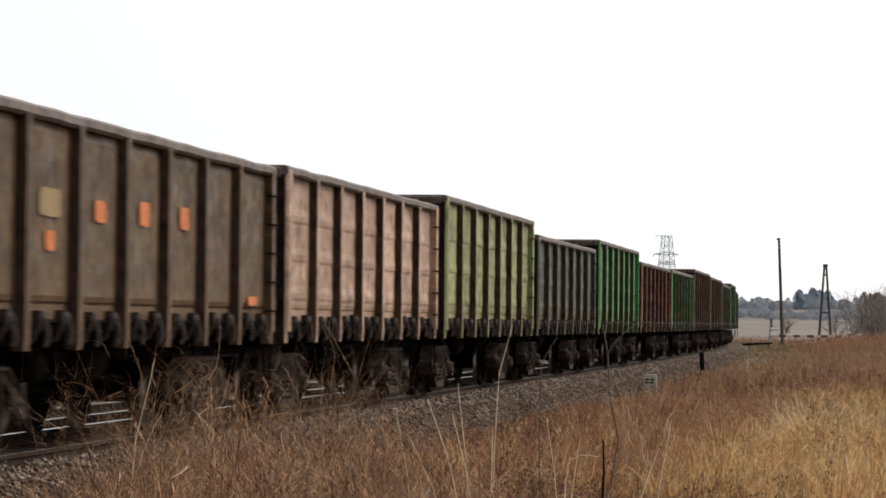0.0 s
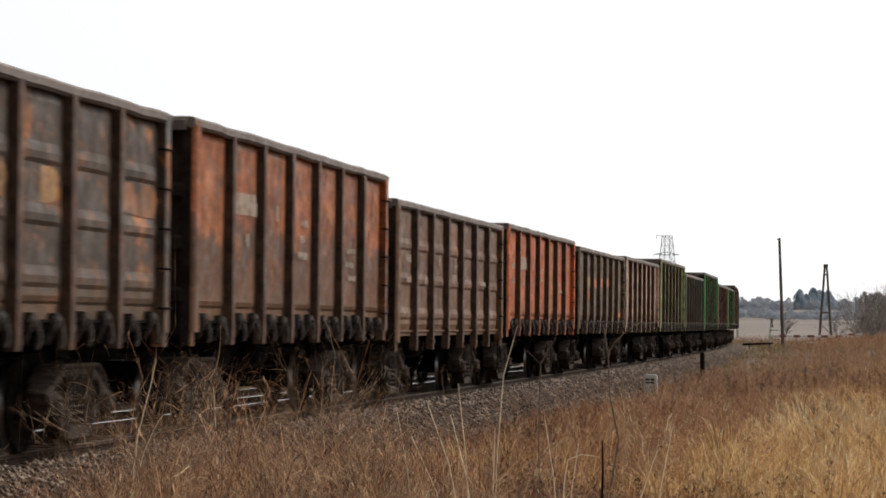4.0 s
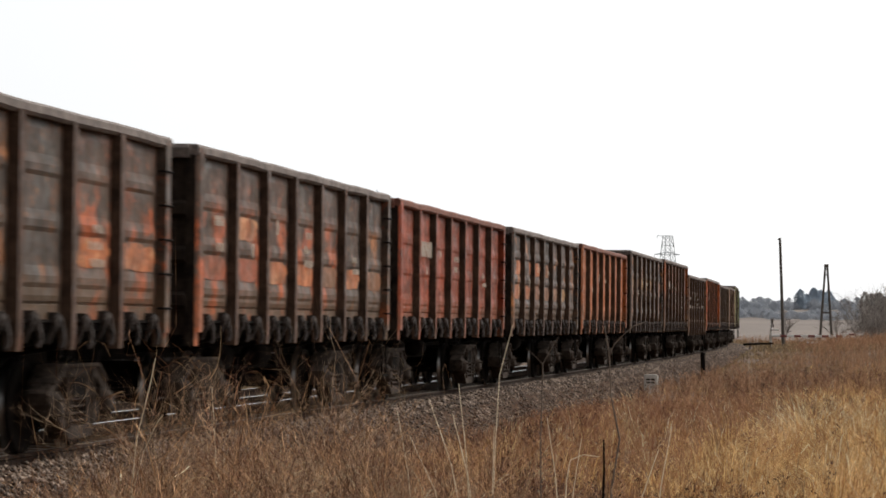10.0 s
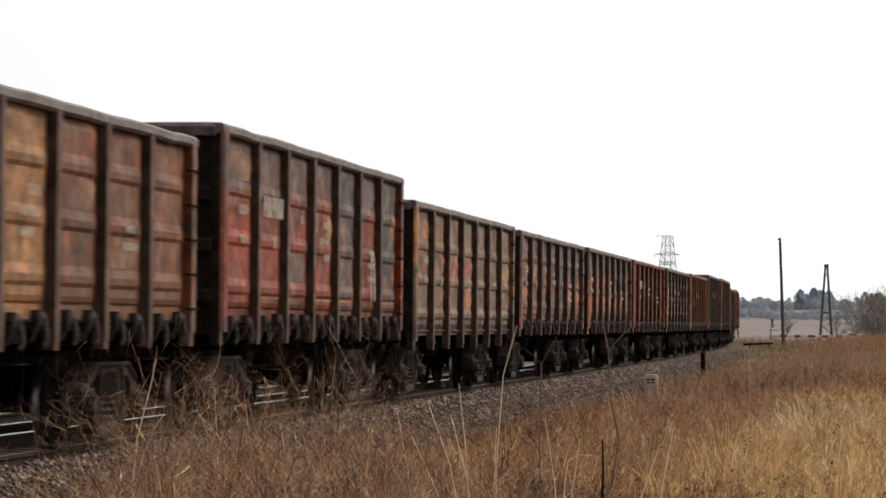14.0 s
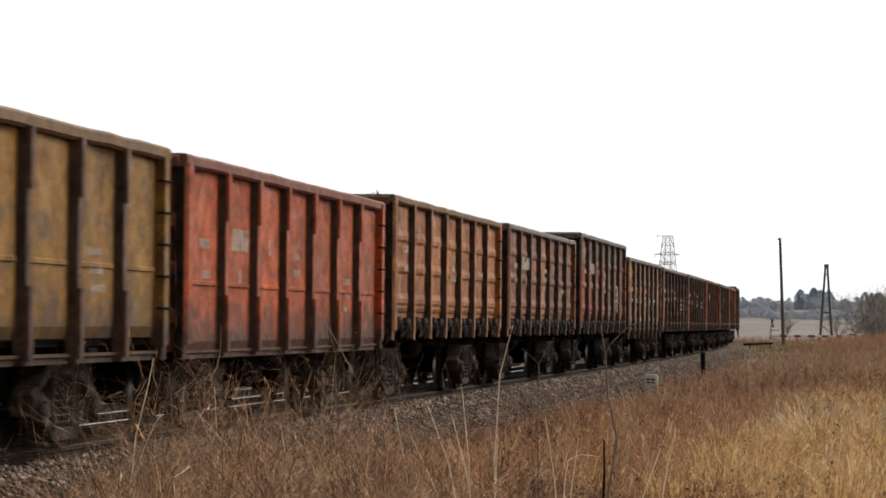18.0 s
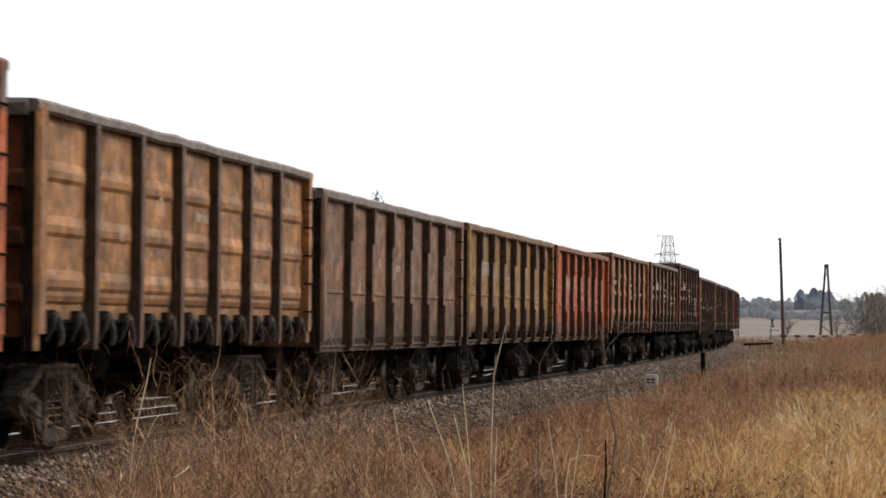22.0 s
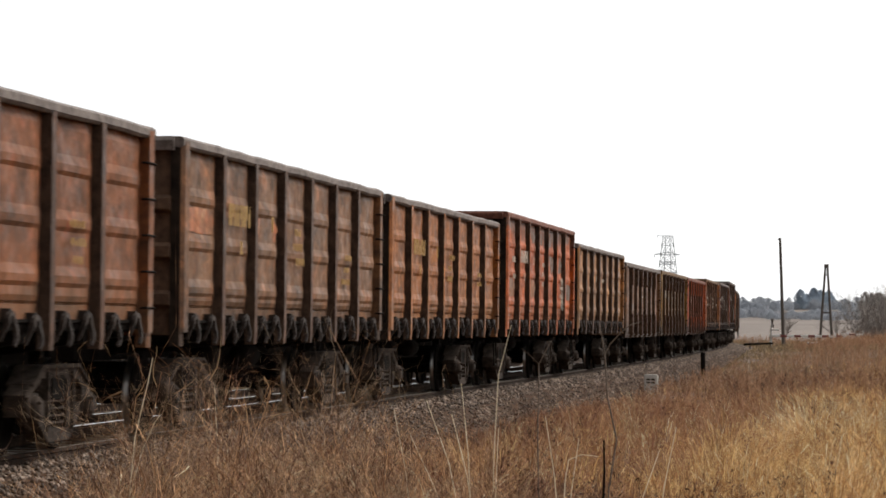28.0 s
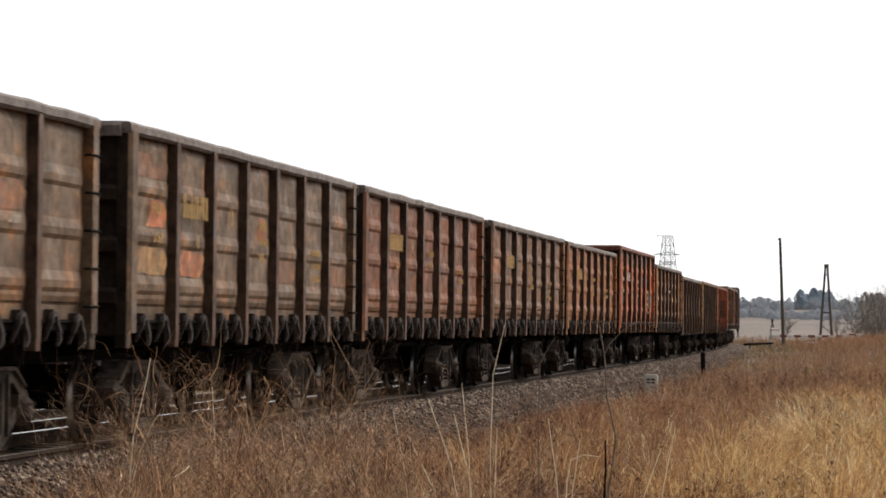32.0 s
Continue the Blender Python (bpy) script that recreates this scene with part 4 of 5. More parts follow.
        part("paint_patch", cached(("paint_patch", w, h, b % 3), mk_patch, w, h, b % 3, 0.16, 7), root, pose((cuts[b] + cuts[b + 1]) / 2 + rnd.uniform(-0.06, 0.06), -1.462 - 0.05 * relief, (z_lo + z_hi) / 2 + 0.01), "patch of worn primer", M["patch_" + coat])
    if n in (11, 18):
        x = (cuts[5] + cuts[6]) / 2
        part("painted_loop", cached(("painted_loop",), mk_arc), root, pose(x + 0.2, -1.575, z0 + 0.16), mat=M["mark"])


for number in range(FIRST, LAST + 1):
    add_wagon(number)


# ---- the level crossing ----
def add_barrier(x0, x1, y, z, pivot, e=0.075, rest_post=True):
    root = thing("crossing_barrier", "lowered red and white striped level crossing barrier", "barrier", "barriers of the level crossing", m=pose(pivot, y, 0))
    n = round((x1 - x0) / 0.366)
    w = (x1 - x0) / n
    for i in range(n):
        bm = bmesh.new()
        a = x0 + w * i - pivot
        prism(bm, [(-0.03, z - e), (0.03, z - e), (0.045, z), (0.03, z + e), (-0.03, z + e), (-0.045, z)], 0, a, a + w)
        part("stripe", bm, root, mat=M["red"] if i % 2 else M["white"])
    zb = float(ground_z(pivot, y))
    bm = bmesh.new()
    box(bm, -0.06, 0.06, 0.08, 0.22, zb, z - 0.1)
    box(bm, -0.08, 0.08, 0.06, 0.24, z - 0.1, z + 0.02)
    part("drive_box", bm, root, label="pale barrier machine post", mat=M["concrete"])
    if not rest_post:
        return
    bm = bmesh.new()
    box(bm, -0.05, 0.05, 0.1, 0.2, z, z + 0.34)
    box(bm, -0.05, 0.42, 0.1, 0.2, z + 0.26, z + 0.34)
    part("lamp_arm", bm, root, label="white bracket over the barrier", mat=M["white"])
    bm = bmesh.new()
    rest = x1 - 0.7 - pivot
    box(bm, rest - 0.04, rest + 0.04, -0.05, 0.05, zb, z - 0.08)
    part("rest_post", bm, root, mat=M["concrete"])


add_barrier(17.09, 21.06, 143.0, 0.78, 17.0, 0.06)
add_barrier(21.99, 23.17, 152.5, 0.86, 22.95, 0.05, False)


def add_crossbuck(x, y):
    zb = float(ground_z(x, y))
    root = thing("crossing_sign", "dark level crossing cross sign on a white post", "road sign", m=pose(x, y, zb, 0, 0, 72))
    bm = bmesh.new()
    strut(bm, (0, 0, 0), (0, 0, 1.45), 0.035, sides=8)
    part("post", bm, root, mat=M["white"])
    for s in (-1, 1):
        bm = bmesh.new()
        strut(bm, (-0.24 * s, -0.06, 1.12), (0.24 * s, -0.06, 1.56), 0.045)
        part("cross_arm", bm, root, label="weathered sign arm", mat=M["wood"])


add_crossbuck(17.36, 146.0)


def add_low_rail(x0, x1, y, z):
    """A low dark timber rail on short posts beside the crossing."""
    zb = float(ground_z((x0 + x1) / 2, y))
    root = thing("timber_rail", "low dark timber rail on short posts by the crossing", "fence", m=pose((x0 + x1) / 2, y, zb - 0.03))
    half = (x1 - x0) / 2
    bm = bmesh.new()
    strut(bm, (-half, 0, z - zb - 0.02), (half, 0, z - zb + 0.05), 0.06, 0.05, 6)
    part("beam", bm, root, mat=M["dark"])
    for k in (-0.55, 0.05, 0.8):
        bm = bmesh.new()
        strut(bm, (half * k, 0.06, 0), (half * k, 0.06, z - zb + 0.12), 0.05, 0.045, 6)
        part("post", bm, root, mat=M["bark"])


add_low_rail(15.25, 16.75, 140.0, 0.4)
zb = float(ground_z(18.9, 141.0))
slab = thing("concrete_slab", "pale concrete slab on two blocks in the weeds", "slab", m=pose(18.9, 141.0, zb))
bm = bmesh.new()
box(bm, -0.28, 0.28, -0.2, 0.2, 0.43 - zb, 0.5 - zb)
part("top", bm, slab, mat=M["concrete"])
for x in (-0.18, 0.18):
    bm = bmesh.new()
    box(bm, x - 0.07, x + 0.07, -0.15, 0.15, -0.04, 0.43 - zb)
    part("block", bm, slab, mat=M["bark"])


# ---- posts beside the line ----
def add_marker(s, lat, kind):
    q = on_line(s, lat)
    z = -0.72
    if kind == "stone":
        root = thing("kilometre_stone", "small white painted kilometre stone in dead grass", "marker stone", m=Matrix.Translation((q.x, q.y, z)) @ Matrix.Rotation(-0.15, 4, "Z"))
        bm = bmesh.new()
        box(bm, -0.2, 0.2, -0.12, 0.12, 0, 0.6)
        bmesh.ops.bevel(bm, geom=bm.edges[:], offset=0.03, segments=2, affect="EDGES")
        part("block", bm, root, mat=M["concrete"])
        for k in range(4):
            bm = bmesh.new()
            box(bm, -0.13 + 0.14 * (k % 2), -0.02 + 0.14 * (k % 2), -0.126, -0.122, 0.34 + k // 2 * 0.09, 0.39 + k // 2 * 0.09)
            part("marking", bm, root, label="dark worn lettering bar", mat=M["dark"])
    else:
        root = thing("marker_post", "short dark wooden post beside the ballast", "post", m=Matrix.Translation((q.x, q.y, z)) @ pose(0, 0, 0, 2, -3, 20))
        bm = bmesh.new()
        strut(bm, (0, 0, -0.1), (0, 0, 0.98), 0.1, 0.09, 7)
        part("shaft", bm, root, mat=M["dark"])
        bm = bmesh.new()
        strut(bm, (0, 0, 0.98), (0, 0, 1.02), 0.09, 0.05, 7)
        part("cap", bm, root, mat=M["dark"])


add_marker(21.6, 2.75, "stone")
add_marker(46.0, 2.75, "post")


# ---- poles, pylon ----
def add_poles():
    y = 190.0
    x = (1388.5 - 784) / 4896 * y
    zb = float(ground_z(x, y))
    root = thing("utility_pole", "slender grey wooden utility pole, leaning a little", "utility pole", m=pose(x, y, zb, 0, -2.2, 0))
    bm = bmesh.new()
    strut(bm, (0, 0, -0.3), (0, 0, 8.0), 0.13, 0.085, 10)
    part("shaft", bm, root, mat=M["wood"])
    bm = bmesh.new()
    strut(bm, (-0.16, 0, 7.9), (0.04, 0, 7.98), 0.05, 0.05, 6)
    part("insulator", bm, root, mat=M["dark"])
    y = 255.0
    x = (1463 - 784) / 4896 * y
    zb = float(ground_z(x, y))
    root = thing("a_frame_pole", "dark wooden A-frame power line pole", "utility pole", m=pose(x, y, zb))
    for a, b in ((-0.62, -0.09), (0.62, 0.09)):
        bm = bmesh.new()
        strut(bm, (a, 0, -0.3), (b, 0, 7.5), 0.13, 0.1, 8)
        part("leg", bm, root, mat=M["wood"])
    for z, h in ((3.1, 0.36), (6.6, 0.16)):
        bm = bmesh.new()
        box(bm, -h - 0.08, h + 0.08, -0.07, 0.07, z, z + 0.14)
        part("cross_bar", bm, root, mat=M["wood"])
    bm = bmesh.new()
    box(bm, -0.2, 0.2, -0.12, 0.12, 7.4, 7.65)
    part("cap", bm, root, mat=M["wood"])


add_poles()


def add_pylon():
    y = 800.0
    x = (1182 - 784) / 4896 * y
    zb = float(ground_z(x, y)) - 0.5
    top = 1.386 + (569 - 418) / 4896 * y - zb + 0.6
    root = thing("lattice_pylon", "far grey steel lattice power pylon", "pylon", m=pose(x, y, zb, 0, 0, 20))

    def half_at(z):
        return 1.1 + max(0, top - z) * 0.085

    for sx in (-1, 1):
        for sy in (-1, 1):
            bm = bmesh.new()
            strut(bm, (sx * half_at(0), sy * half_at(0), 0), (sx * half_at(top - 11), sy * half_at(top - 11), top - 11), 0.14, 0.12)
            strut(bm, (sx * half_at(top - 11), sy * half_at(top - 11), top - 11), (sx * 1.1, sy * 1.1, top), 0.12, 0.1)
            part("leg", bm, root, mat=M["galv"])
    levels = [0, 4.5, 8.5, 12, 15] + [top - 11 + 2.75 * k for k in range(5)]
    levels = sorted(q for q in levels if q <= top + 0.01)
    for a, b in zip(levels[:-1], levels[1:]):
        bm = bmesh.new()
        for s in (-1, 1):
            for p, q in ((-1, 1), (1, -1)):
                strut(bm, (p * half_at(a), s * half_at(a), a), (q * half_at(b), s * half_at(b), b), 0.06)
                strut(bm, (s * half_at(a), p * half_at(a), a), (s * half_at(b), q * half_at(b), b), 0.06)
            strut(bm, (-half_at(b), s * half_at(b), b), (half_at(b), s * half_at(b), b), 0.07)
        part("brace", bm, root, mat=M["galv"])
    for z, l, r in ((top - 5.4, 4.2, 3.9), (top, 3.4, 1.4)):
        bm = bmesh.new()
        for sy in (-0.7, 0.7):
            strut(bm, (-l, 0, z), (0, sy, z + 0.7 * (z < top)), 0.08)
            strut(bm, (r, 0, z), (0, sy, z + 0.7 * (z < top)), 0.08)
            strut(bm, (-l, 0, z), (r, 0, z), 0.09)
        strut(bm, (-l, 0, z), (-l, 0, z - 0.9), 0.08)
        part("crossarm", bm, root, mat=M["galv"])


add_pylon()


# ---- plants ----
def grow_blades(rng, pos, height, width, lean, crook=0.0):
    """Curved grass blades at pos (N,3): vertices and triangles; crook makes them zigzag."""
    n = len(pos)
    az = rng.uniform(0, 2 * np.pi, n)
    la = rng.uniform(0, 2 * np.pi, n)
    side = np.stack([np.cos(az), np.sin(az), np.zeros(n)], -1) * (width / 2)[:, None]
    bend = np.stack([np.cos(la), np.sin(la), np.zeros(n)], -1) * (lean * height)[:, None]
    up = np.zeros((n, 3))
    up[:, 2] = height
    tip = pos + up * (1 - 0.25 * np.minimum(lean, 2)[:, None]) + bend
    if not crook:
        mid = pos + up * 0.55 + bend * 0.3
        V = np.stack([pos - side, pos + side, mid - side * 0.8, mid + side * 0.8, tip], 1).reshape(-1, 3)
        b = np.arange(n)[:, None] * 5
        F = np.concatenate([b + np.array([q]) for q in ([0, 1, 3], [0, 3, 2], [2, 3, 4])], 0)
        return V, F
    size = (crook * height * (1 + 0.6 * lean))[:, None]
    curl = rng.normal(0, 2.2, (n, 3)) * size
    rings = [pos - side, pos + side]
    for f, b, k in ((0.36, 0.16, 0.9), (0.7, 0.52, 0.65)):
        m = pos + up * f + bend * b + curl * math.sin(math.pi * f) + rng.normal(0, 0.22, (n, 3)) * size
        rings += [m - side * k, m + side * k]
    V = np.stack(rings + [tip + curl * rng.normal(0, 0.5, (n, 1))], 1).reshape(-1, 3)
    b = np.arange(n)[:, None] * 7
    F = np.concatenate([b + np.array([q]) for q in ([0, 1, 3], [0, 3, 2], [2, 3, 5], [2, 5, 4], [4, 5, 6])], 0)
    return V, F


def clumps(rng, xy, per, spread):
    c = np.repeat(xy, per, 0)
    return c + rng.normal(0, spread, c.shape)


def field_points(rng, count, y0, y1, lat0, lat1):
    y = rng.uniform(y0, y1, count)
    lat = rng.uniform(lat0, lat1, count)
    return np.stack([line_x(y) + lat, y], -1)


def patchy(x, y, k):
    return 0.5 + 0.5 * np.sin(x * 0.7 * k + 1.3 * np.sin(y * 0.33 * k)) * np.cos(y * 0.41 * k + 0.9 * np.sin(x * 0.5 * k))


def with_ground(p):
    return np.concatenate([p, ground_z(p[:, 0], p[:, 1])[:, None] - 0.02], 1)


def sow(name, seed, count, y0, y1, lat0, lat1, per, spread, h0, h1, w, lean, mat, label, keep=None, h_of=None, crook=0.0):
    rng = np.random.default_rng(seed)
    c = field_points(rng, count, y0, y1, lat0, lat1)
    if keep is not None:
        c = c[rng.uniform(0, 1, len(c)) < keep(c[:, 0], c[:, 1])]
    p = with_ground(clumps(rng, c, per, spread))
    size = np.repeat(rng.uniform(0.55, 1.25, len(c)) * (0.72 + 0.5 * patchy(c[:, 0], c[:, 1], 3.1)), per)
    lat = p[:, 0] - line_x(p[:, 1])
    p, size = p[np.abs(lat) > 2.4], size[np.abs(lat) > 2.4]
    h = rng.uniform(h0, h1, len(p)) * size * rng.uniform(0.7, 1.1, len(p))
    if h_of is not None:
        h = h * h_of(p[:, 0], p[:, 1])
    V, F = grow_blades(rng, p, h, np.full(len(p), w) * rng.uniform(0.6, 1.4, len(p)), rng.uniform(0.05, lean, len(p)), crook)
    return soup_indexed(name, V, F, mat, label, "grass")


def lat_of(x, y):
    return x - line_x(y)


def low_near_line(x, y):
    return np.clip(0.5 + (lat_of(x, y) - 2.5) * 0.2, 0.35, 1.0)


def tan_share(x, y):
    """The tan grass keeps to the open field; the strip along the line is russet weeds."""
    share = (x - 1.1 - (y - 25) * 0.187) / 2.2 + 0.62 * patchy(x, y, 0.9)
    return np.clip(share - 1.5 * np.exp(-((x - 1.2) / 0.85) ** 2) * np.clip((38 - y) / 8, 0, 1), 0, 1)


def by_height(x, y):
    """Weeds stand tallest along the foot of the bank near the line."""
    return np.interp(x, [-3.0, -2.4, -1.9, -1.3, -0.7, -0.2, 0.3, 0.8, 1.5, 3.0], [0.8, 0.9, 1.3, 1.6, 1.6, 1.45, 1.2, 1.05, 0.9, 0.75])


def in_sight(x, y):
    """Full growth in the strip that the path looks along, thinner beside it."""
    return np.where(np.abs(x) < 0.19 * y + 1.5, 1.0, 0.15)


def grow_tussocks(name, seed, count, y0, y1, lat0, lat1, per, radius, h0, h1, w, mat, label, keep, h_of=None):
    """Tufts of arching blades, tallest in the middle, with bare soil between."""
    rng = np.random.default_rng(seed)
    c = field_points(rng, count, y0, y1, lat0, lat1)
    c = c[rng.uniform(0, 1, len(c)) < keep(c[:, 0], c[:, 1]) * in_sight(c[:, 0], c[:, 1])]
    size = rng.uniform(0.45, 1.2, len(c)) * (0.6 + 0.7 * patchy(c[:, 0], c[:, 1], 2.3))
    tilt = rng.normal(0, 0.22, (len(c), 2))
    size, tilt, c = np.repeat(size, per), np.repeat(tilt, per, 0), np.repeat(c, per, 0)
    n = len(c)
    a, r = rng.uniform(0, 2 * np.pi, n), np.sqrt(rng.uniform(0, 1, n))
    out = np.stack([np.cos(a), np.sin(a)], -1)
    p = with_ground(c + out * (r * radius * size)[:, None])
    h = rng.uniform(h0, h1, n) * size * (1 - 0.45 * r * r)
    if h_of is not None:
        h = h * h_of(p[:, 0], p[:, 1])
    away = out * (r * 0.55)[:, None] + tilt + rng.normal(0, 0.16, (n, 2))
    az = rng.uniform(0, 2 * np.pi, n)
    side = np.stack([np.cos(az), np.sin(az), np.zeros(n)], -1) * (w * rng.uniform(0.5, 1.4, n) / 2)[:, None]
    bend = np.concatenate([away * h[:, None], np.zeros((n, 1))], 1)
    up = np.stack([np.zeros(n), np.zeros(n), h], -1)
    drop = up * rng.uniform(0.0, 0.5, (n, 1)) ** 1.6
    mid = p + up * 0.62 + bend * 0.4
    tip = p + up + bend * 1.3 - drop
    V = np.stack([p - side, p + side, mid - side * 0.85, mid + side * 0.85, tip], 1).reshape(-1, 3)
    b = np.arange(n)[:, None] * 5
    F = np.concatenate([b + np.array([q]) for q in ([0, 1, 3], [0, 3, 2], [2, 3, 4])], 0)
    return soup_indexed(name, V, F, mat, label, "grass")


grow_tussocks("dry_grass", 11, 5600, 14, 40, 2.7, 16, 80, 0.26, 0.45, 0.95, 0.008, M["tan"], "tufts of dry tan winter grass in the field", lambda x, y: 0.04 + 0.96 * tan_share(x, y), low_near_line)
grow_tussocks("dry_grass", 18, 6500, 38, 70, 2.7, 18, 42, 0.3, 0.4, 0.85, 0.012, M["tan"], "tufts of dry tan grass in the field", lambda x, y: 0.04 + 0.96 * tan_share(x, y), low_near_line)
grow_tussocks("dry_grass", 12, 9000, 66, 138, 2.6, 26, 22, 0.4, 0.3, 0.62, 0.018, M["tan"], "dry tan grass farther out in the field", lambda x, y: (0.05 + 0.95 * tan_share(x, y)) * (0.2 + 0.8 * patchy(x, y, 0.4)) * np.clip((118 - y) / 30, 0, 1), low_near_line)
sow("dry_grass", 13, 6000, 158, 330, 3.2, 60, 6, 0.3, 0.3, 0.6, 0.035, 0.7, M["verge"], "far dry grass beyond the road", None, None)
sow("dry_grass", 14, 6000, 16, 140, -13, -6.6, 6, 0.15, 0.25, 0.5, 0.02, 0.7, M["verge"], "dry grass on the far side of the line", None, None)
grow_tussocks("bleached_straw", 15, 3800, 13, 60, 2.7, 15, 20, 0.13, 0.5, 1.1, 0.011, M["pale"], "tufts of bleached pale straw standing in the grass", lambda x, y: (0.1 + 0.9 * tan_share(x, y)) * (0.1 + 0.9 * patchy(x, y, 1.3)), low_near_line)
sow("straw_leaves", 17, 60, 12.5, 19, 3.2, 11.5, 2, 0.05, 0.4, 0.8, 0.006, 1.1, M["pale"], "broad bleached grass leaves standing among the weeds", None, by_height, 0.03)


def sow_weeds(name, seed, count, y0, y1, lat0, lat1, h0, h1, w, keep, label, twigs=11, h_of=None, mat="russet", crook=0.0, lean=0.45, shoot=0.2, tuft=0, seeds=0):
    """Dead weeds: a stalk with many short side shoots in its upper part."""
    rng = np.random.default_rng(seed)
    c = field_points(rng, count, y0, y1, lat0, lat1)
    c = c[rng.uniform(0, 1, len(c)) < keep(c[:, 0], c[:, 1])]
    size = rng.uniform(0.6, 1.15, len(c)) if tuft else np.ones(len(c))
    if tuft:
        c, size = clumps(rng, c, tuft, 0.07), np.repeat(size, tuft)
    p = with_ground(c)
    h = rng.uniform(h0, h1, len(p)) * size
    if h_of is not None:
        h = h * h_of(p[:, 0], p[:, 1])
    V1, F1 = grow_blades(rng, p, h, w * rng.uniform(0.6, 1.4, len(p)), rng.uniform(0.02, lean, len(p)), crook)
    q = np.repeat(p, twigs, 0)
    hh = np.repeat(h, twigs)
    q = q + np.stack([rng.normal(0, 0.02, len(q)), rng.normal(0, 0.02, len(q)), hh * rng.uniform(0.3, 0.92, len(q))], -1)
    V2, F2 = grow_blades(rng, q, hh * rng.uniform(0.06, shoot, len(q)), w * rng.uniform(0.5, 1.2, len(q)), rng.uniform(0.3, 2.6, len(q)), crook * 2 if tuft else 0.0)
    V, F = np.concatenate([V1, V2]), np.concatenate([F1, F2 + len(V1)])
    if seeds:
        # clusters of small seeds round the top
        c = np.repeat(p + np.stack([0 * h, 0 * h, h * 0.8], -1), seeds, 0)
        c = c + rng.normal(0, 1, c.shape) * np.array([0.035, 0.035, 0.09])
        d1, d2 = rng.normal(0, 1, c.shape) * 0.008, rng.normal(0, 1, c.shape) * 0.008
        V3 = np.stack([c - d1, c + d2, c + d1, c - d2], 1).reshape(-1, 3)
        b = np.arange(len(c))[:, None] * 4
        F3 = np.concatenate([b + np.array([0, 1, 2]), b + np.array([0, 2, 3])], 0)
        V, F = np.concatenate([V, V3]), np.concatenate([F, F3 + len(V)])
    return soup_indexed(name, V, F, M[mat], label, "weeds")


def thick_left(x, y):
    return np.clip(1.05 - (x + 0.2) * 0.3, 0.12, 1) * (0.3 + 0.7 * patchy(x, y, 1.6))


def mound_share(x, y):
    return np.clip((lat_of(x, y) - 4.2) / 3.4, 0.14, 0.95)


def low_before_road(x, y):
    """Short growth by the crossing, taller up the mound."""
    return low_near_line(x, y) * np.where(y > 108, mound_share(x, y), 1.0)


sow_weeds("dead_weeds", 20, 2500, 12.5, 23, 2.9, 10.5, 0.5, 0.92, 0.003, thick_left, "tall russet dead weeds with side shoots on the bank", 25, by_height, "weed", 0.12, 0.34, 0.13, 4)
sow_weeds("bleached_weeds", 16, 420, 12.5, 24, 2.9, 10.5, 0.3, 0.66, 0.0035, lambda x, y: 0.2 + 0.8 * patchy(x, y, 1.7), "bent pale straw tangled among the russet weeds", 14, by_height, "pale", 0.16, 0.7, 0.17, 3)
sow_weeds("dead_weeds", 28, 3600, 16, 32, 3.5, 13, 0.45, 0.85, 0.005, lambda x, y: np.exp(-((x - 1.1) / 0.7) ** 2) * (0.25 + 0.75 * patchy(x, y, 2.2)), "dark russet dead weeds between the tan tufts", 18, None, "dusk_weed", 0.09, 0.4, 0.15, 2, 8)
sow("verge_grass", 29, 5500, 84, 156, 2.9, 16, 8, 0.25, 0.12, 0.28, 0.022, 0.9, M["verge"], "short brownish verge grass by the level crossing", None, None)
sow_weeds("dead_weeds", 21, 17000, 20, 66, 2.05, 12, 0.4, 0.8, 0.006, lambda x, y: np.clip(1.15 - tan_share(x, y), 0.1, 1) * (0.25 + 0.75 * patchy(x, y, 0.8)) * in_sight(x, y), "russet dead weeds with side shoots beside the ballast", 16, low_near_line, "russet", 0.06)
sow_weeds("dead_weeds", 31, 2400, 17, 39, 2.15, 5.2, 0.4, 0.75, 0.0045, lambda x, y: np.clip((40 - y) / 8, 0, 1) * (0.3 + 0.7 * patchy(x, y, 1.3)), "russet dead weeds at the foot of the ballast", 17, None, "weed", 0.1, 0.45, 0.17, 3)
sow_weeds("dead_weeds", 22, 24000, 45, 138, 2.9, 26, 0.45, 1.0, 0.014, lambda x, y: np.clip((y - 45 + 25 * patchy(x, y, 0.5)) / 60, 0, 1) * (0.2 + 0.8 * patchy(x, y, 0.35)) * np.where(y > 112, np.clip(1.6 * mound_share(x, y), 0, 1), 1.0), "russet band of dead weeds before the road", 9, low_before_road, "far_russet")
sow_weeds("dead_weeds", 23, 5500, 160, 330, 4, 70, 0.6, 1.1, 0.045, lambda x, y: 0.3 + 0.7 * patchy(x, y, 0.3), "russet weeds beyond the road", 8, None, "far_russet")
sow_weeds("dark_docks", 27, 2600, 15.5, 27, 2.9, 12, 0.45, 0.9, 0.005, lambda x, y: np.clip(1.3 - np.abs(x - 0.95) * 1.6, 0, 1) * np.clip(2.2 * patchy(x, y, 2.4) - 0.7, 0, 1), "dark brown dead weeds with seed heads in the grass", 18, None, "dock", 0.08, seeds=20)
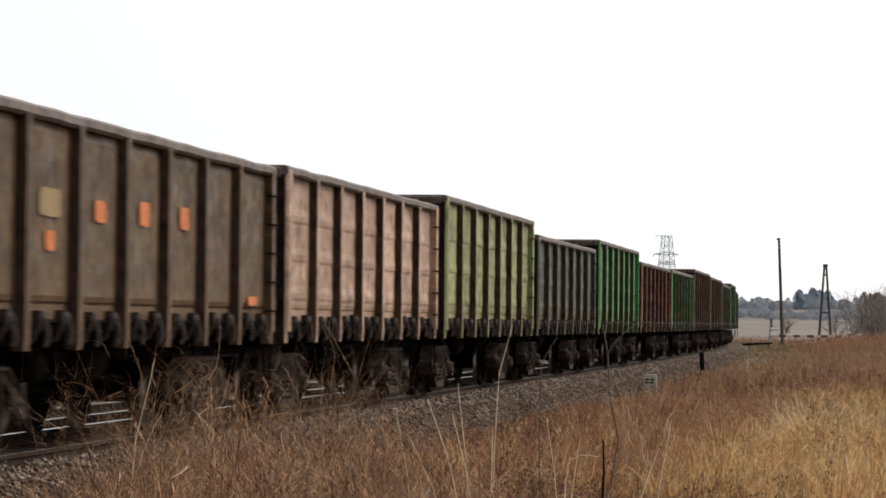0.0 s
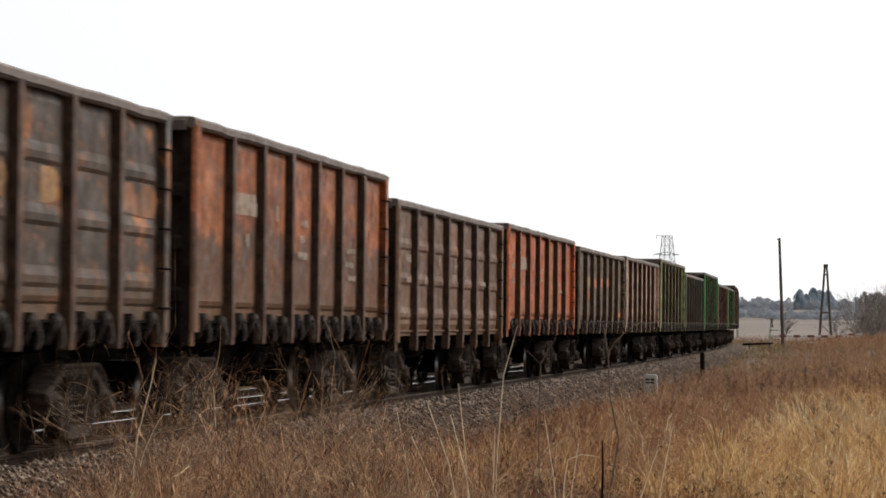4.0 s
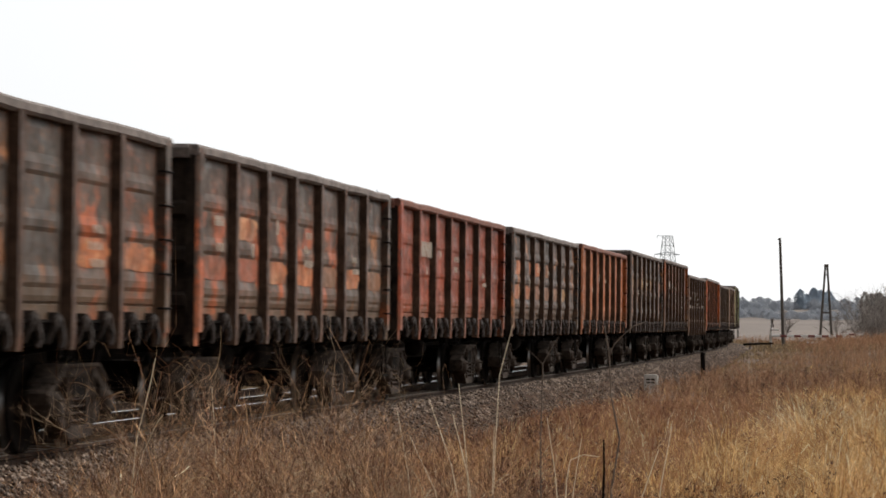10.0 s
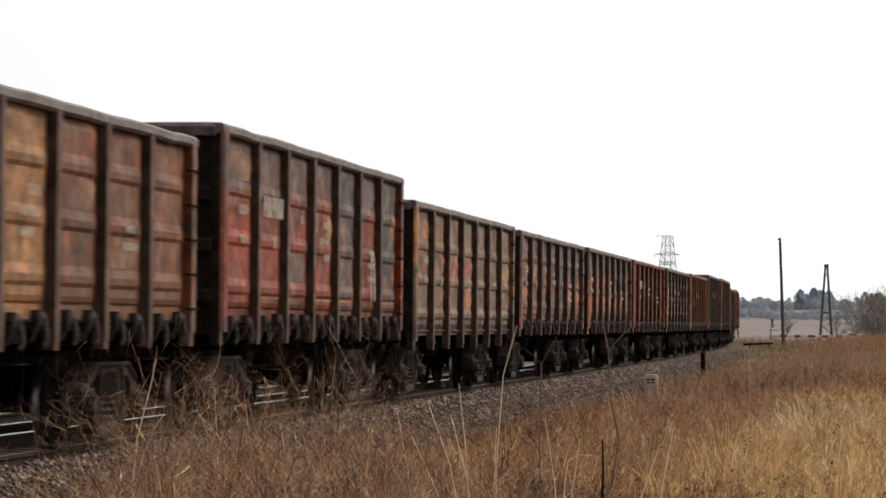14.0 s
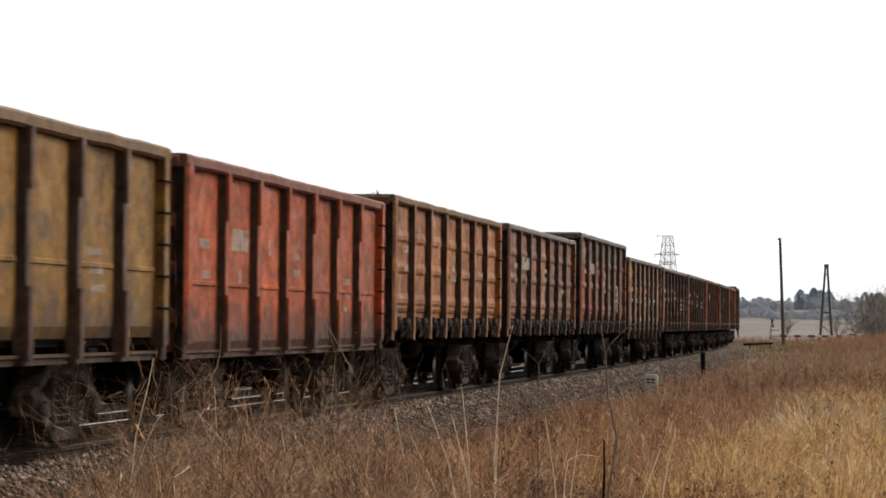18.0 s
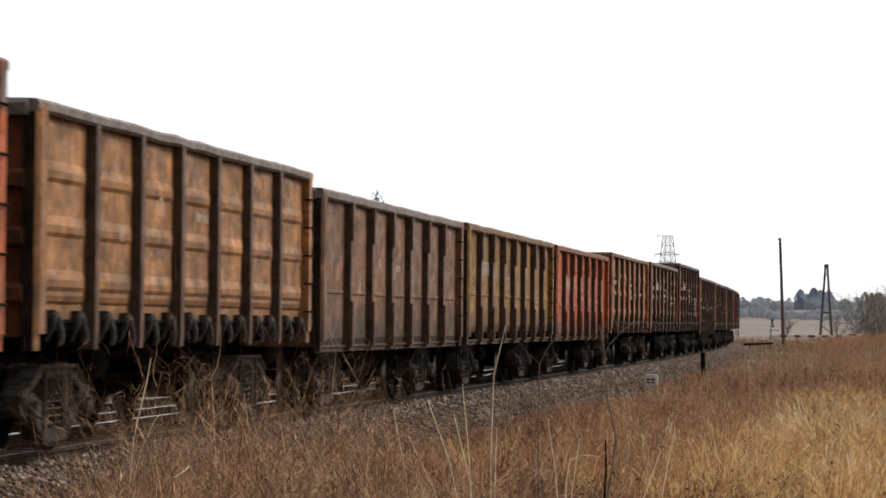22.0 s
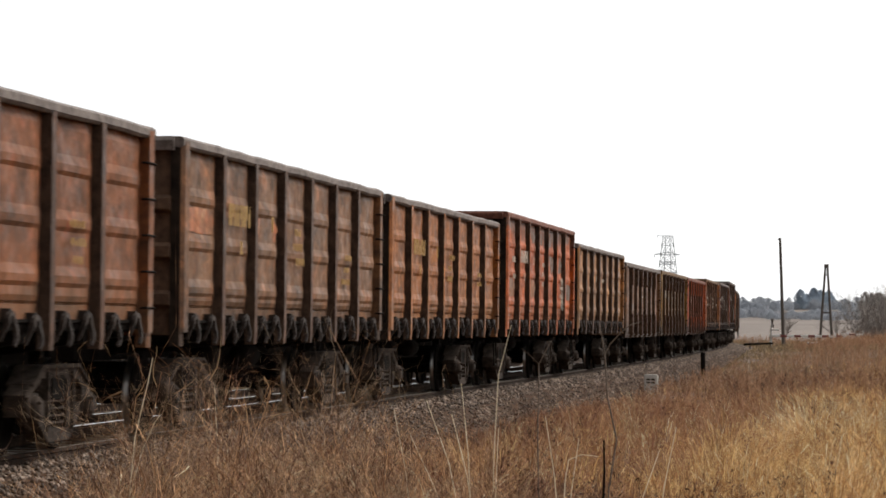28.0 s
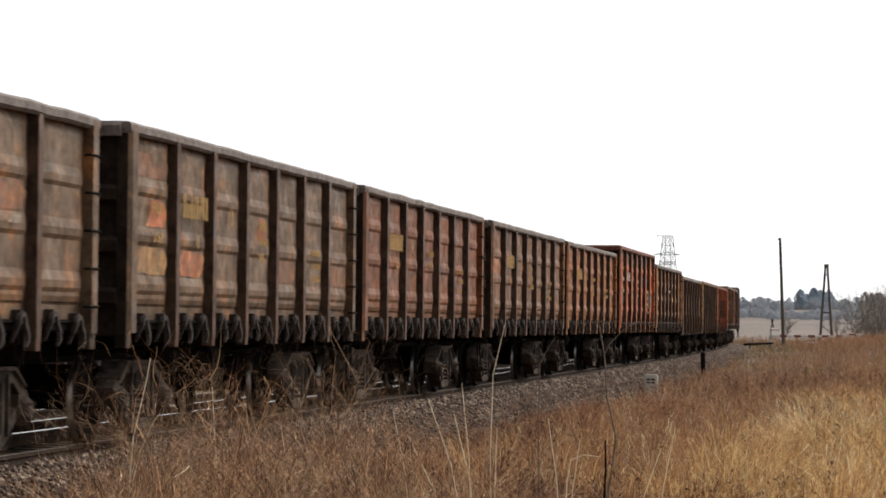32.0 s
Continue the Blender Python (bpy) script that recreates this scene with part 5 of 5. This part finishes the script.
sow_weeds("dark_docks", 26, 5200, 17, 95, 3.5, 20, 0.5, 0.95, 0.008, lambda x, y: np.clip(1.9 * patchy(x, y, 1.1) - 0.75, 0.06, 1), "dark brown dock stalks with seed heads in the grass", 12, None, "dock", 0.03, seeds=20)
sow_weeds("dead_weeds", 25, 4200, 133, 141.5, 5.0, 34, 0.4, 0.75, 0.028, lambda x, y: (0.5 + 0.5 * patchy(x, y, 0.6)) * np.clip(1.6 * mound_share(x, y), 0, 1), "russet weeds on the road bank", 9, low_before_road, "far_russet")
# assumed growth, added unseen so that the gaps under the wagons stay dark
sow_weeds("dark_thicket", 24, 3200, 20, 190, -16, -9.0, 1.0, 2.0, 0.1, lambda x, y: 0.6 + 0.4 * patchy(x, y, 0.4), "assumed leafless thicket beyond the line, added to darken under the wagons", 14, None, "thicket")


def broken_straw():
    """Bits of broken straw and thin twigs caught in the weeds at all angles."""
    rng = np.random.default_rng(63)
    c = field_points(rng, 11000, 13, 24, 2.9, 10.5)
    c = c[rng.uniform(0, 1, len(c)) < 0.25 + 0.75 * patchy(c[:, 0], c[:, 1], 1.2)]
    p = with_ground(c)
    p[:, 2] += by_height(p[:, 0], p[:, 1]) * rng.uniform(0.25, 0.68, len(p))
    n = len(p)
    a, e = rng.uniform(0, 2 * np.pi, n), rng.normal(0.15, 0.5, n)
    way = np.stack([np.cos(a) * np.cos(e), np.sin(a) * np.cos(e), np.sin(e)], -1) * rng.uniform(0.05, 0.26, (n, 1))
    sag = np.zeros((n, 3))
    sag[:, 2] = rng.uniform(-0.05, 0.07, n)
    side = rng.normal(0, 1, (n, 3))
    side = side / np.linalg.norm(side, axis=1, keepdims=True) * rng.uniform(0.0012, 0.003, (n, 1))
    rings = []
    for f in (0.0, 0.34, 0.67, 1.0):
        m = p + way * f + sag * math.sin(math.pi * f)
        rings += [m - side, m + side]
    V = np.stack(rings, 1).reshape(-1, 3)
    b = np.arange(n)[:, None] * 8
    F = np.concatenate([b + np.array([q]) for q in ([0, 1, 3, 2], [2, 3, 5, 4], [4, 5, 7, 6])], 0)
    soup_indexed("broken_straw", V, F, M["pale"], "short bits of broken straw caught in the weeds", "straw")


broken_straw()


def arching_weeds():
    """Tangled clumps of dead stems that rise, arch over and droop, with bent side shoots."""
    rng = np.random.default_rng(87)
    spots = ((-1.72, 15.9, 0.12, 75, 1.16), (-1.5, 16.2, 0.08, 55, 1.24), (-1.22, 15.6, 0.07, 40, 1.05), (-2.2, 15.8, 0.12, 10, 1.0), (-0.75, 15.2, 0.3, 40, 0.8), (-0.2, 15.0, 0.3, 40, 0.7), (-1.4, 14.4, 0.5, 70, 0.75))
    p = np.concatenate([np.stack([rng.normal(x, w, n), rng.normal(y, 0.4, n)], -1) for x, y, w, n, tall in spots])
    reach = np.concatenate([np.full(n, tall) for x, y, w, n, tall in spots]) * rng.uniform(0.6, 1.3, len(p))

    def arcs(pos, length, az, rise, turn, width, steps):
        pts = [pos]
        for k in range(steps):
            way = np.stack([np.cos(az) * np.cos(rise), np.sin(az) * np.cos(rise), np.sin(rise)], -1)
            pts.append(pts[-1] + way * (length / steps)[:, None])
            az, rise = az + rng.normal(0, 0.22, len(az)), rise - turn * (0.4 + 1.2 * k / steps) + rng.normal(0, 0.1, len(az))
        side = rng.normal(0, 1, pos.shape)
        side = side / np.linalg.norm(side, axis=1, keepdims=True) * width[:, None]
        V = np.stack([q + side * (1 - 0.6 * k / steps) * e for k, q in enumerate(pts) for e in (-1, 1)], 1).reshape(-1, 3)
        b = np.arange(len(pos))[:, None] * (2 * steps + 2)
        F = np.concatenate([b + np.array([[2 * k, 2 * k + 1, 2 * k + 3, 2 * k + 2]]) for k in range(steps)], 0)
        return pts, V, F

    n = len(p)
    pts, V, F = arcs(with_ground(p), reach * 1.2, rng.uniform(0, 6.283, n), rng.uniform(1.3, 1.57, n), rng.uniform(0.0, 0.16, n) + 0.45 * (rng.uniform(0, 1, n) < 0.3), rng.uniform(0.0012, 0.003, n), 7)
    for _ in range(10):
        k = rng.integers(3, 8, n)
        start = np.stack(pts, 1)[np.arange(n), k]
        _, V2, F2 = arcs(start, reach * rng.uniform(0.06, 0.26, n), rng.uniform(0, 6.283, n), rng.uniform(-0.4, 1.3, n), rng.uniform(-0.5, 0.9, n), rng.uniform(0.001, 0.0022, n), 4)
        F = np.concatenate([F, F2 + len(V)])
        V = np.concatenate([V, V2])
    soup_indexed("arching_weeds", V, F, M["bramble"], "tangled dead brown weeds that arch over and droop", "weeds")


arching_weeds()


def stones():
    """Ballast chips on the shoulder that faces the field."""
    rng = np.random.default_rng(31)
    n = 25000
    s = -38 + 190 * rng.uniform(0, 1, n) ** 1.4
    lat = rng.uniform(0.86, 3.15, n)
    z = np.interp(lat, [0.86, 0.9, 1.5, 1.95, 3.0, 3.2], [-0.14, -0.1, -0.11, -0.2, -0.86, -0.9])
    y = np.interp(s, LINE_S0 + np.arange(len(LINE)) * LINE_STEP, LINE_Y)
    x = np.interp(s, LINE_S0 + np.arange(len(LINE)) * LINE_STEP, LINE_X)
    c = np.stack([x + lat * 0.988, y - lat * 0.155, z + 0.008], -1)
    r = rng.uniform(0.02, 0.046, n)
    base = np.array([[1, 0, 0], [-1, 0, 0], [0, 1, 0], [0, -1, 0], [0, 0, 0.8], [0, 0, -0.8]], float)
    k = rng.uniform(0, 6.28, n)
    rot = np.stack([np.stack([np.cos(k), -np.sin(k), 0 * k], -1), np.stack([np.sin(k), np.cos(k), 0 * k], -1), np.stack([0.3 * np.sin(k * 3), 0.3 * np.cos(k * 2), 1 + 0 * k], -1)], 1)
    V = np.einsum("nij,vj->nvi", rot, base) * (r[:, None, None] * rng.uniform(0.6, 1.3, (n, 6, 1))) + c[:, None, :]
    f = np.array([[0, 2, 4], [2, 1, 4], [1, 3, 4], [3, 0, 4], [2, 0, 5], [1, 2, 5], [3, 1, 5], [0, 3, 5]])
    F = (np.arange(n)[:, None, None] * 6 + f[None]).reshape(-1, 3)
    soup_indexed("ballast_stones", V.reshape(-1, 3), F, M["stone"], "loose grey and brown ballast stones", "stones")


stones()


def branch(bm, rnd, a, d, length, r, depth, spread=0.5, sides=3):
    """A crooked branch with finer ones growing from it."""
    d = d.normalized()
    p = a
    n = 4 if depth else 3
    for i in range(n):
        d = (d + Vector((rnd.gauss(0, 0.2), rnd.gauss(0, 0.2), rnd.gauss(0.03, 0.12)))).normalized()
        q = p + d * length / n
        strut(bm, p, q, r * (1 - 0.7 * i / n), r * (1 - 0.7 * (i + 1) / n), sides, caps=False)
        if depth:
            for _ in range(rnd.choice((1, 2, 2))):
                e = (d + Vector((rnd.gauss(0, spread), rnd.gauss(0, spread), rnd.gauss(0.1, spread * 0.6)))).normalized()
                branch(bm, rnd, q, e, length * rnd.uniform(0.32, 0.58), r * 0.6 * (1 - 0.5 * i / n), depth - 1, spread, 3)
        p = q


def add_shrub(x, y, height, stems, seed, label="leafless brown twiggy shrub by the line"):
    rnd = random.Random(seed)
    z = float(ground_z(x, y))
    root = thing("bare_shrub", label, "shrub", "bare shrubs by the line", m=pose(x, y, z - 0.03))
    for k in range(stems):
        bm = bmesh.new()
        a = rnd.uniform(0, 6.28)
        d = Vector((math.cos(a) * rnd.uniform(0.1, 0.35), math.sin(a) * rnd.uniform(0.1, 0.35), 1))
        branch(bm, rnd, Vector((rnd.gauss(0, 0.07), rnd.gauss(0, 0.07), 0)), d, height * rnd.uniform(0.55, 0.75), 0.0042, 3, 0.66)
        part("stem", bm, root, mat=M["twig"])


rnd = random.Random(77)
for k in range(40):
    x = -2.05 + 2.05 * (k + rnd.random()) / 40
    y = rnd.uniform(13.8, 17.5)
    tall = 1.5 if -1.95 < x < -0.45 else 1.2
    add_shrub(x, y, tall * rnd.uniform(0.75, 1.15), rnd.choice((2, 3, 4)), 100 + k)


STALKS = []


def add_stalk(x, y, points, radius, mat, label, fork=None):
    """A tall single stalk that sways; points are (sideways, height)."""
    z = float(ground_z(x, y))
    root = thing("tall_stalk", label, "stalk", "tall stalks in the grass", m=pose(x, y, z - 0.02))
    bm = bmesh.new()
    for i, (a, b) in enumerate(zip(points[:-1], points[1:])):
        f = i / (len(points) - 1)
        strut(bm, (a[0], 0, a[1]), (b[0], 0, b[1]), radius * (1 - 0.6 * f), radius * (1 - 0.6 * (i + 1) / (len(points) - 1)), 5)
    part("stem", bm, root, mat=mat)
    if fork:
        bm = bmesh.new()
        for a, b in zip(fork[:-1], fork[1:]):
            strut(bm, (a[0], 0, a[1]), (b[0], 0, b[1]), radius * 0.5, radius * 0.4, 5)
        part("fork", bm, root, mat=mat)
    STALKS.append(root)


add_stalk(0.37, 19.5, [(0, 0), (0.0, 0.6), (0.01, 1.2), (0.04, 1.75), (0.13, 2.1)], 0.006, M["reed"], "tall pale bent reed stalk")
add_stalk(0.98, 16.0, [(0, 0), (0.03, 0.6), (-0.01, 1.0), (0.035, 1.3), (-0.02, 1.55), (-0.035, 1.79), (-0.05, 1.87), (-0.065, 1.96)], 0.0075, M["bark"], "tall grey-brown forked dead twig", [(-0.035, 1.79), (-0.005, 1.85), (0.05, 1.91), (0.11, 1.96), (0.17, 1.98)])
for x, y, lean, h, r in ((0.22, 16.0, -0.3, 1.5, 0.004), (0.27, 16.1, -0.2, 1.42, 0.0045), (0.2, 15.8, -0.1, 1.58, 0.004), (0.3, 16.2, 0.02, 1.35, 0.004), (0.16, 16.3, -0.34, 1.3, 0.004), (-0.12, 16.5, -0.16, 1.45, 0.004), (0.75, 17.0, 0.1, 1.32, 0.004), (0.78, 17.2, -0.12, 1.45, 0.004), (1.05, 16.4, 0.24, 1.25, 0.005), (1.2, 16.0, 0.14, 1.38, 0.004), (-1.2, 15.2, -0.05, 1.5, 0.004)):
    add_stalk(x, y, [(0, 0), (lean * 0.2, h * 0.4), (lean * 0.55, h * 0.75), (lean, h)], r * 1.3, M["reed"], "slender bleached grass stalk")
add_stalk(-1.74, 15.5, [(0, 0), (0.02, 0.5), (0.0, 0.95), (0.03, 1.3), (0.1, 1.6), (0.125, 1.74)], 0.006, M["reed"], "pale forked dead twig among the shrubs", [(0.0, 0.95), (0.07, 1.22), (0.14, 1.38), (0.17, 1.42)])
add_stalk(0.565, 16.0, [(0, 0), (0.01, 0.7), (-0.005, 1.3), (0.0, 1.72), (0.04, 1.8), (0.09, 1.88)], 0.0055, M["bark"], "thin brown forked dead twig", [(0.0, 1.72), (-0.05, 1.77), (-0.1, 1.81)])
add_stalk(0.67, 15.0, [(0, 0), (0.0, 0.7), (0.01, 1.02), (0.03, 1.14), (0.1, 1.17), (0.19, 1.16)], 0.0042, M["reed"], "pale straw stalk snapped over near its top")
add_stalk(0.912, 15.5, [(0, 0), (0.012, 0.5), (-0.004, 0.9), (0.004, 1.1), (0.0, 1.28)], 0.012, M["dark"], "short dark broken stalk in the grass")


# ---- trees and bushes farther off ----
def add_leafy_tree(x, y, height, width, seed, label, lumps=900, mat="far_leaf_haze"):
    """A dense evergreen: trunk and a crown of many small leaf cards."""
    rng = np.random.default_rng(seed)
    z = float(ground_z(x, y))
    root = thing("evergreen_tree", label, "tree", "far evergreen trees", m=pose(x, y, z - 0.2))
    bm = bmesh.new()
    strut(bm, (0, 0, 0), (0, 0, height * 0.8), width * 0.05, width * 0.015, 7)
    part("trunk", bm, root, mat=M["far_twig_haze"])
    u = rng.uniform(0, 1, lumps)
    h = height * (0.1 + 0.9 * u)
    prof = width / 2 * np.sqrt(np.clip(1 - np.abs(2 * u ** 0.9 - 0.8) ** 2.4 / 1.7, 0.02, 1)) * (1 - 0.4 * u ** 4)
    a = rng.uniform(0, 6.28, lumps)
    r = prof * np.sqrt(rng.uniform(0.4, 1, lumps)) * (1 + 0.25 * np.sin(a * 3 + u * 9 + seed))
    c = np.stack([r * np.cos(a), r * np.sin(a), h + rng.normal(0, height * 0.02, lumps)], -1)
    size = width * rng.uniform(0.02, 0.05, lumps)
    out = np.stack([np.cos(a), np.sin(a), np.full(lumps, 0.35)], -1) + rng.normal(0, 0.3, (lumps, 3))
    d1 = np.cross(out, rng.normal(0, 1, (lumps, 3)))
    d1 /= np.linalg.norm(d1, axis=1, keepdims=True)
    d2 = np.cross(d1, out)
    d2 /= np.linalg.norm(d2, axis=1, keepdims=True)
    V = np.stack([c - d1 * size[:, None], c + d2 * size[:, None] * 0.7, c + d1 * size[:, None], c - d2 * size[:, None] * 0.7], 1)
    me = bpy.data.meshes.new("crown")
    me.from_pydata(V.reshape(-1, 3).tolist(), [], np.arange(lumps * 4).reshape(-1, 4).tolist())
    me.materials.append(M[mat])
    part("crown", me, root)


def add_bare_tree(x, y, height, stems, seed, label, thick=0.12, mat="far_twig_haze", depth=3, lean=0.4):
    rnd = random.Random(seed)
    z = float(ground_z(x, y))
    root = thing("bare_tree", label, "tree", "bare winter trees", m=pose(x, y, z - 0.2))
    for k in range(stems):
        bm = bmesh.new()
        a = rnd.uniform(0, 6.28)
        d = Vector((math.cos(a) * lean * rnd.random(), math.sin(a) * lean * rnd.random(), 1))
        branch(bm, rnd, Vector((rnd.gauss(0, height * 0.05), rnd.gauss(0, height * 0.05), 0)), d, height * rnd.uniform(0.55, 0.75), thick, depth, 0.5)
        part("trunk", bm, root, mat=M[mat])


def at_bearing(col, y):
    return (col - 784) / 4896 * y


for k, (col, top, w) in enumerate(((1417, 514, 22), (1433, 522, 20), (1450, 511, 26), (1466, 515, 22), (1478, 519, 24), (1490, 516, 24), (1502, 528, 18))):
    add_leafy_tree(at_bearing(col, 900), 900 + 6 * k, (551 - top) / 4896 * 900, w / 4896 * 900, 50 + k, "dense evergreen tree far off, haze painted into its colour", 5200)
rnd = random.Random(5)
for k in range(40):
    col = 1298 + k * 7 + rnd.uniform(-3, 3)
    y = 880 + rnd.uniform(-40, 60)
    add_leafy_tree(at_bearing(col, y), y, rnd.uniform(2.4, 4.4), rnd.uniform(3.0, 5.5), 200 + k, "leafless hedge tree at the far edge of the field", 1300, "far_twig_haze")
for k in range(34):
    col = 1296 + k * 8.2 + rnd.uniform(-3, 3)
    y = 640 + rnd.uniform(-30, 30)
    add_leafy_tree(at_bearing(col, y), y, rnd.uniform(1.5, 2.6), rnd.uniform(2.6, 4.2), 500 + k, "low leafless hedge across the field, haze painted into its colour", 900, "far_twig_haze")
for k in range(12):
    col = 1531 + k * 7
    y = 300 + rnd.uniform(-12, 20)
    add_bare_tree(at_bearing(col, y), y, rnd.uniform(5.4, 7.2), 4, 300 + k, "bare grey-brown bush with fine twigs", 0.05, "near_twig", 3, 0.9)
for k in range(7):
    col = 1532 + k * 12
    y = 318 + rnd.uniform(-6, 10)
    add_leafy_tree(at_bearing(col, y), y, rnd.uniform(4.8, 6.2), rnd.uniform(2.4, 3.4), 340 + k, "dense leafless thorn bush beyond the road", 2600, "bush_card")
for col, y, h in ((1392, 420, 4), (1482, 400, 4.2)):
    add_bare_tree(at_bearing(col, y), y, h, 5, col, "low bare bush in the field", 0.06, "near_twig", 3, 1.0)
add_leafy_tree(at_bearing(668, 150), 150, 8.35, 2.4, 91, "slim tree behind the railway line", 1300, "far_leaf_haze")


# ---- sleepers, last ----
def add_sleepers():
    me = None
    bed = thing("sleepers", "row of weathered sleepers in the ballast", "sleepers", kind="structure")
    for k in range(290):
        s = -38 + k * 0.6
        q = on_line(s)
        if me is None:
            bm = bmesh.new()
            prism(bm, [(-0.13, -0.3), (0.13, -0.3), (0.11, -0.165), (-0.11, -0.165)], 1, -1.32, 1.32)
            me = mesh_from("sleeper", bm, M["sleeper"])
        part("sleeper", me, bed, Matrix.Translation(q) @ Matrix.Rotation(math.pi / 2 - bearing(s), 4, "Z"))


add_sleepers()


def add_siding_sleepers():
    """The parallel track on the far side lies a little lower."""
    bed = thing("sleepers", "weathered sleepers of the lower parallel track", "sleepers", kind="structure")
    bm = bmesh.new()
    prism(bm, [(-0.13, -0.48), (0.13, -0.48), (0.11, -0.365), (-0.11, -0.365)], 1, -1.32, 1.32)
    me = mesh_from("sleeper", bm, M["sleeper"])
    for k in range(150):
        s = -30 + k * 0.6
        part("sleeper", me, bed, Matrix.Translation(on_line(s, -4.1)) @ Matrix.Rotation(math.pi / 2 - bearing(s), 4, "Z"))


add_siding_sleepers()


def motions():
    """The train rolls away and slows down; tall stalks sway in the wind."""
    for n, root in WAGONS.items():
        walk(root, [(float(t), wagon_pose(n, t)) for t in range(33)])
    rows = []
    for i in range(961):
        t = i / 30
        rows.append((t, Matrix.Rotation((travelled(t) - travelled(0)) / 0.475, 4, "Y")))
    lead = WHEELSETS[0]
    walk(lead, rows)
    keys = lead.animation_data
    for w in WHEELSETS[1:]:
        w.rotation_mode = "QUATERNION"
        own = w.animation_data_create()
        own.action = keys.action
        own.action_slot = keys.action_slot
    for k, root in enumerate(STALKS):
        base = Matrix.Translation(root.location)
        amount = 1.1 if k == 0 else 0.45
        rows = []
        for i in range(81):
            t = i * 0.4
            a = amount * (math.sin(t * 1.9 + k) + 0.6 * math.sin(t * 3.1 + 2 * k))
            rows.append((t, base @ pose(0, 0, 0, 0, a, 0)))
        walk(root, rows)


motions()
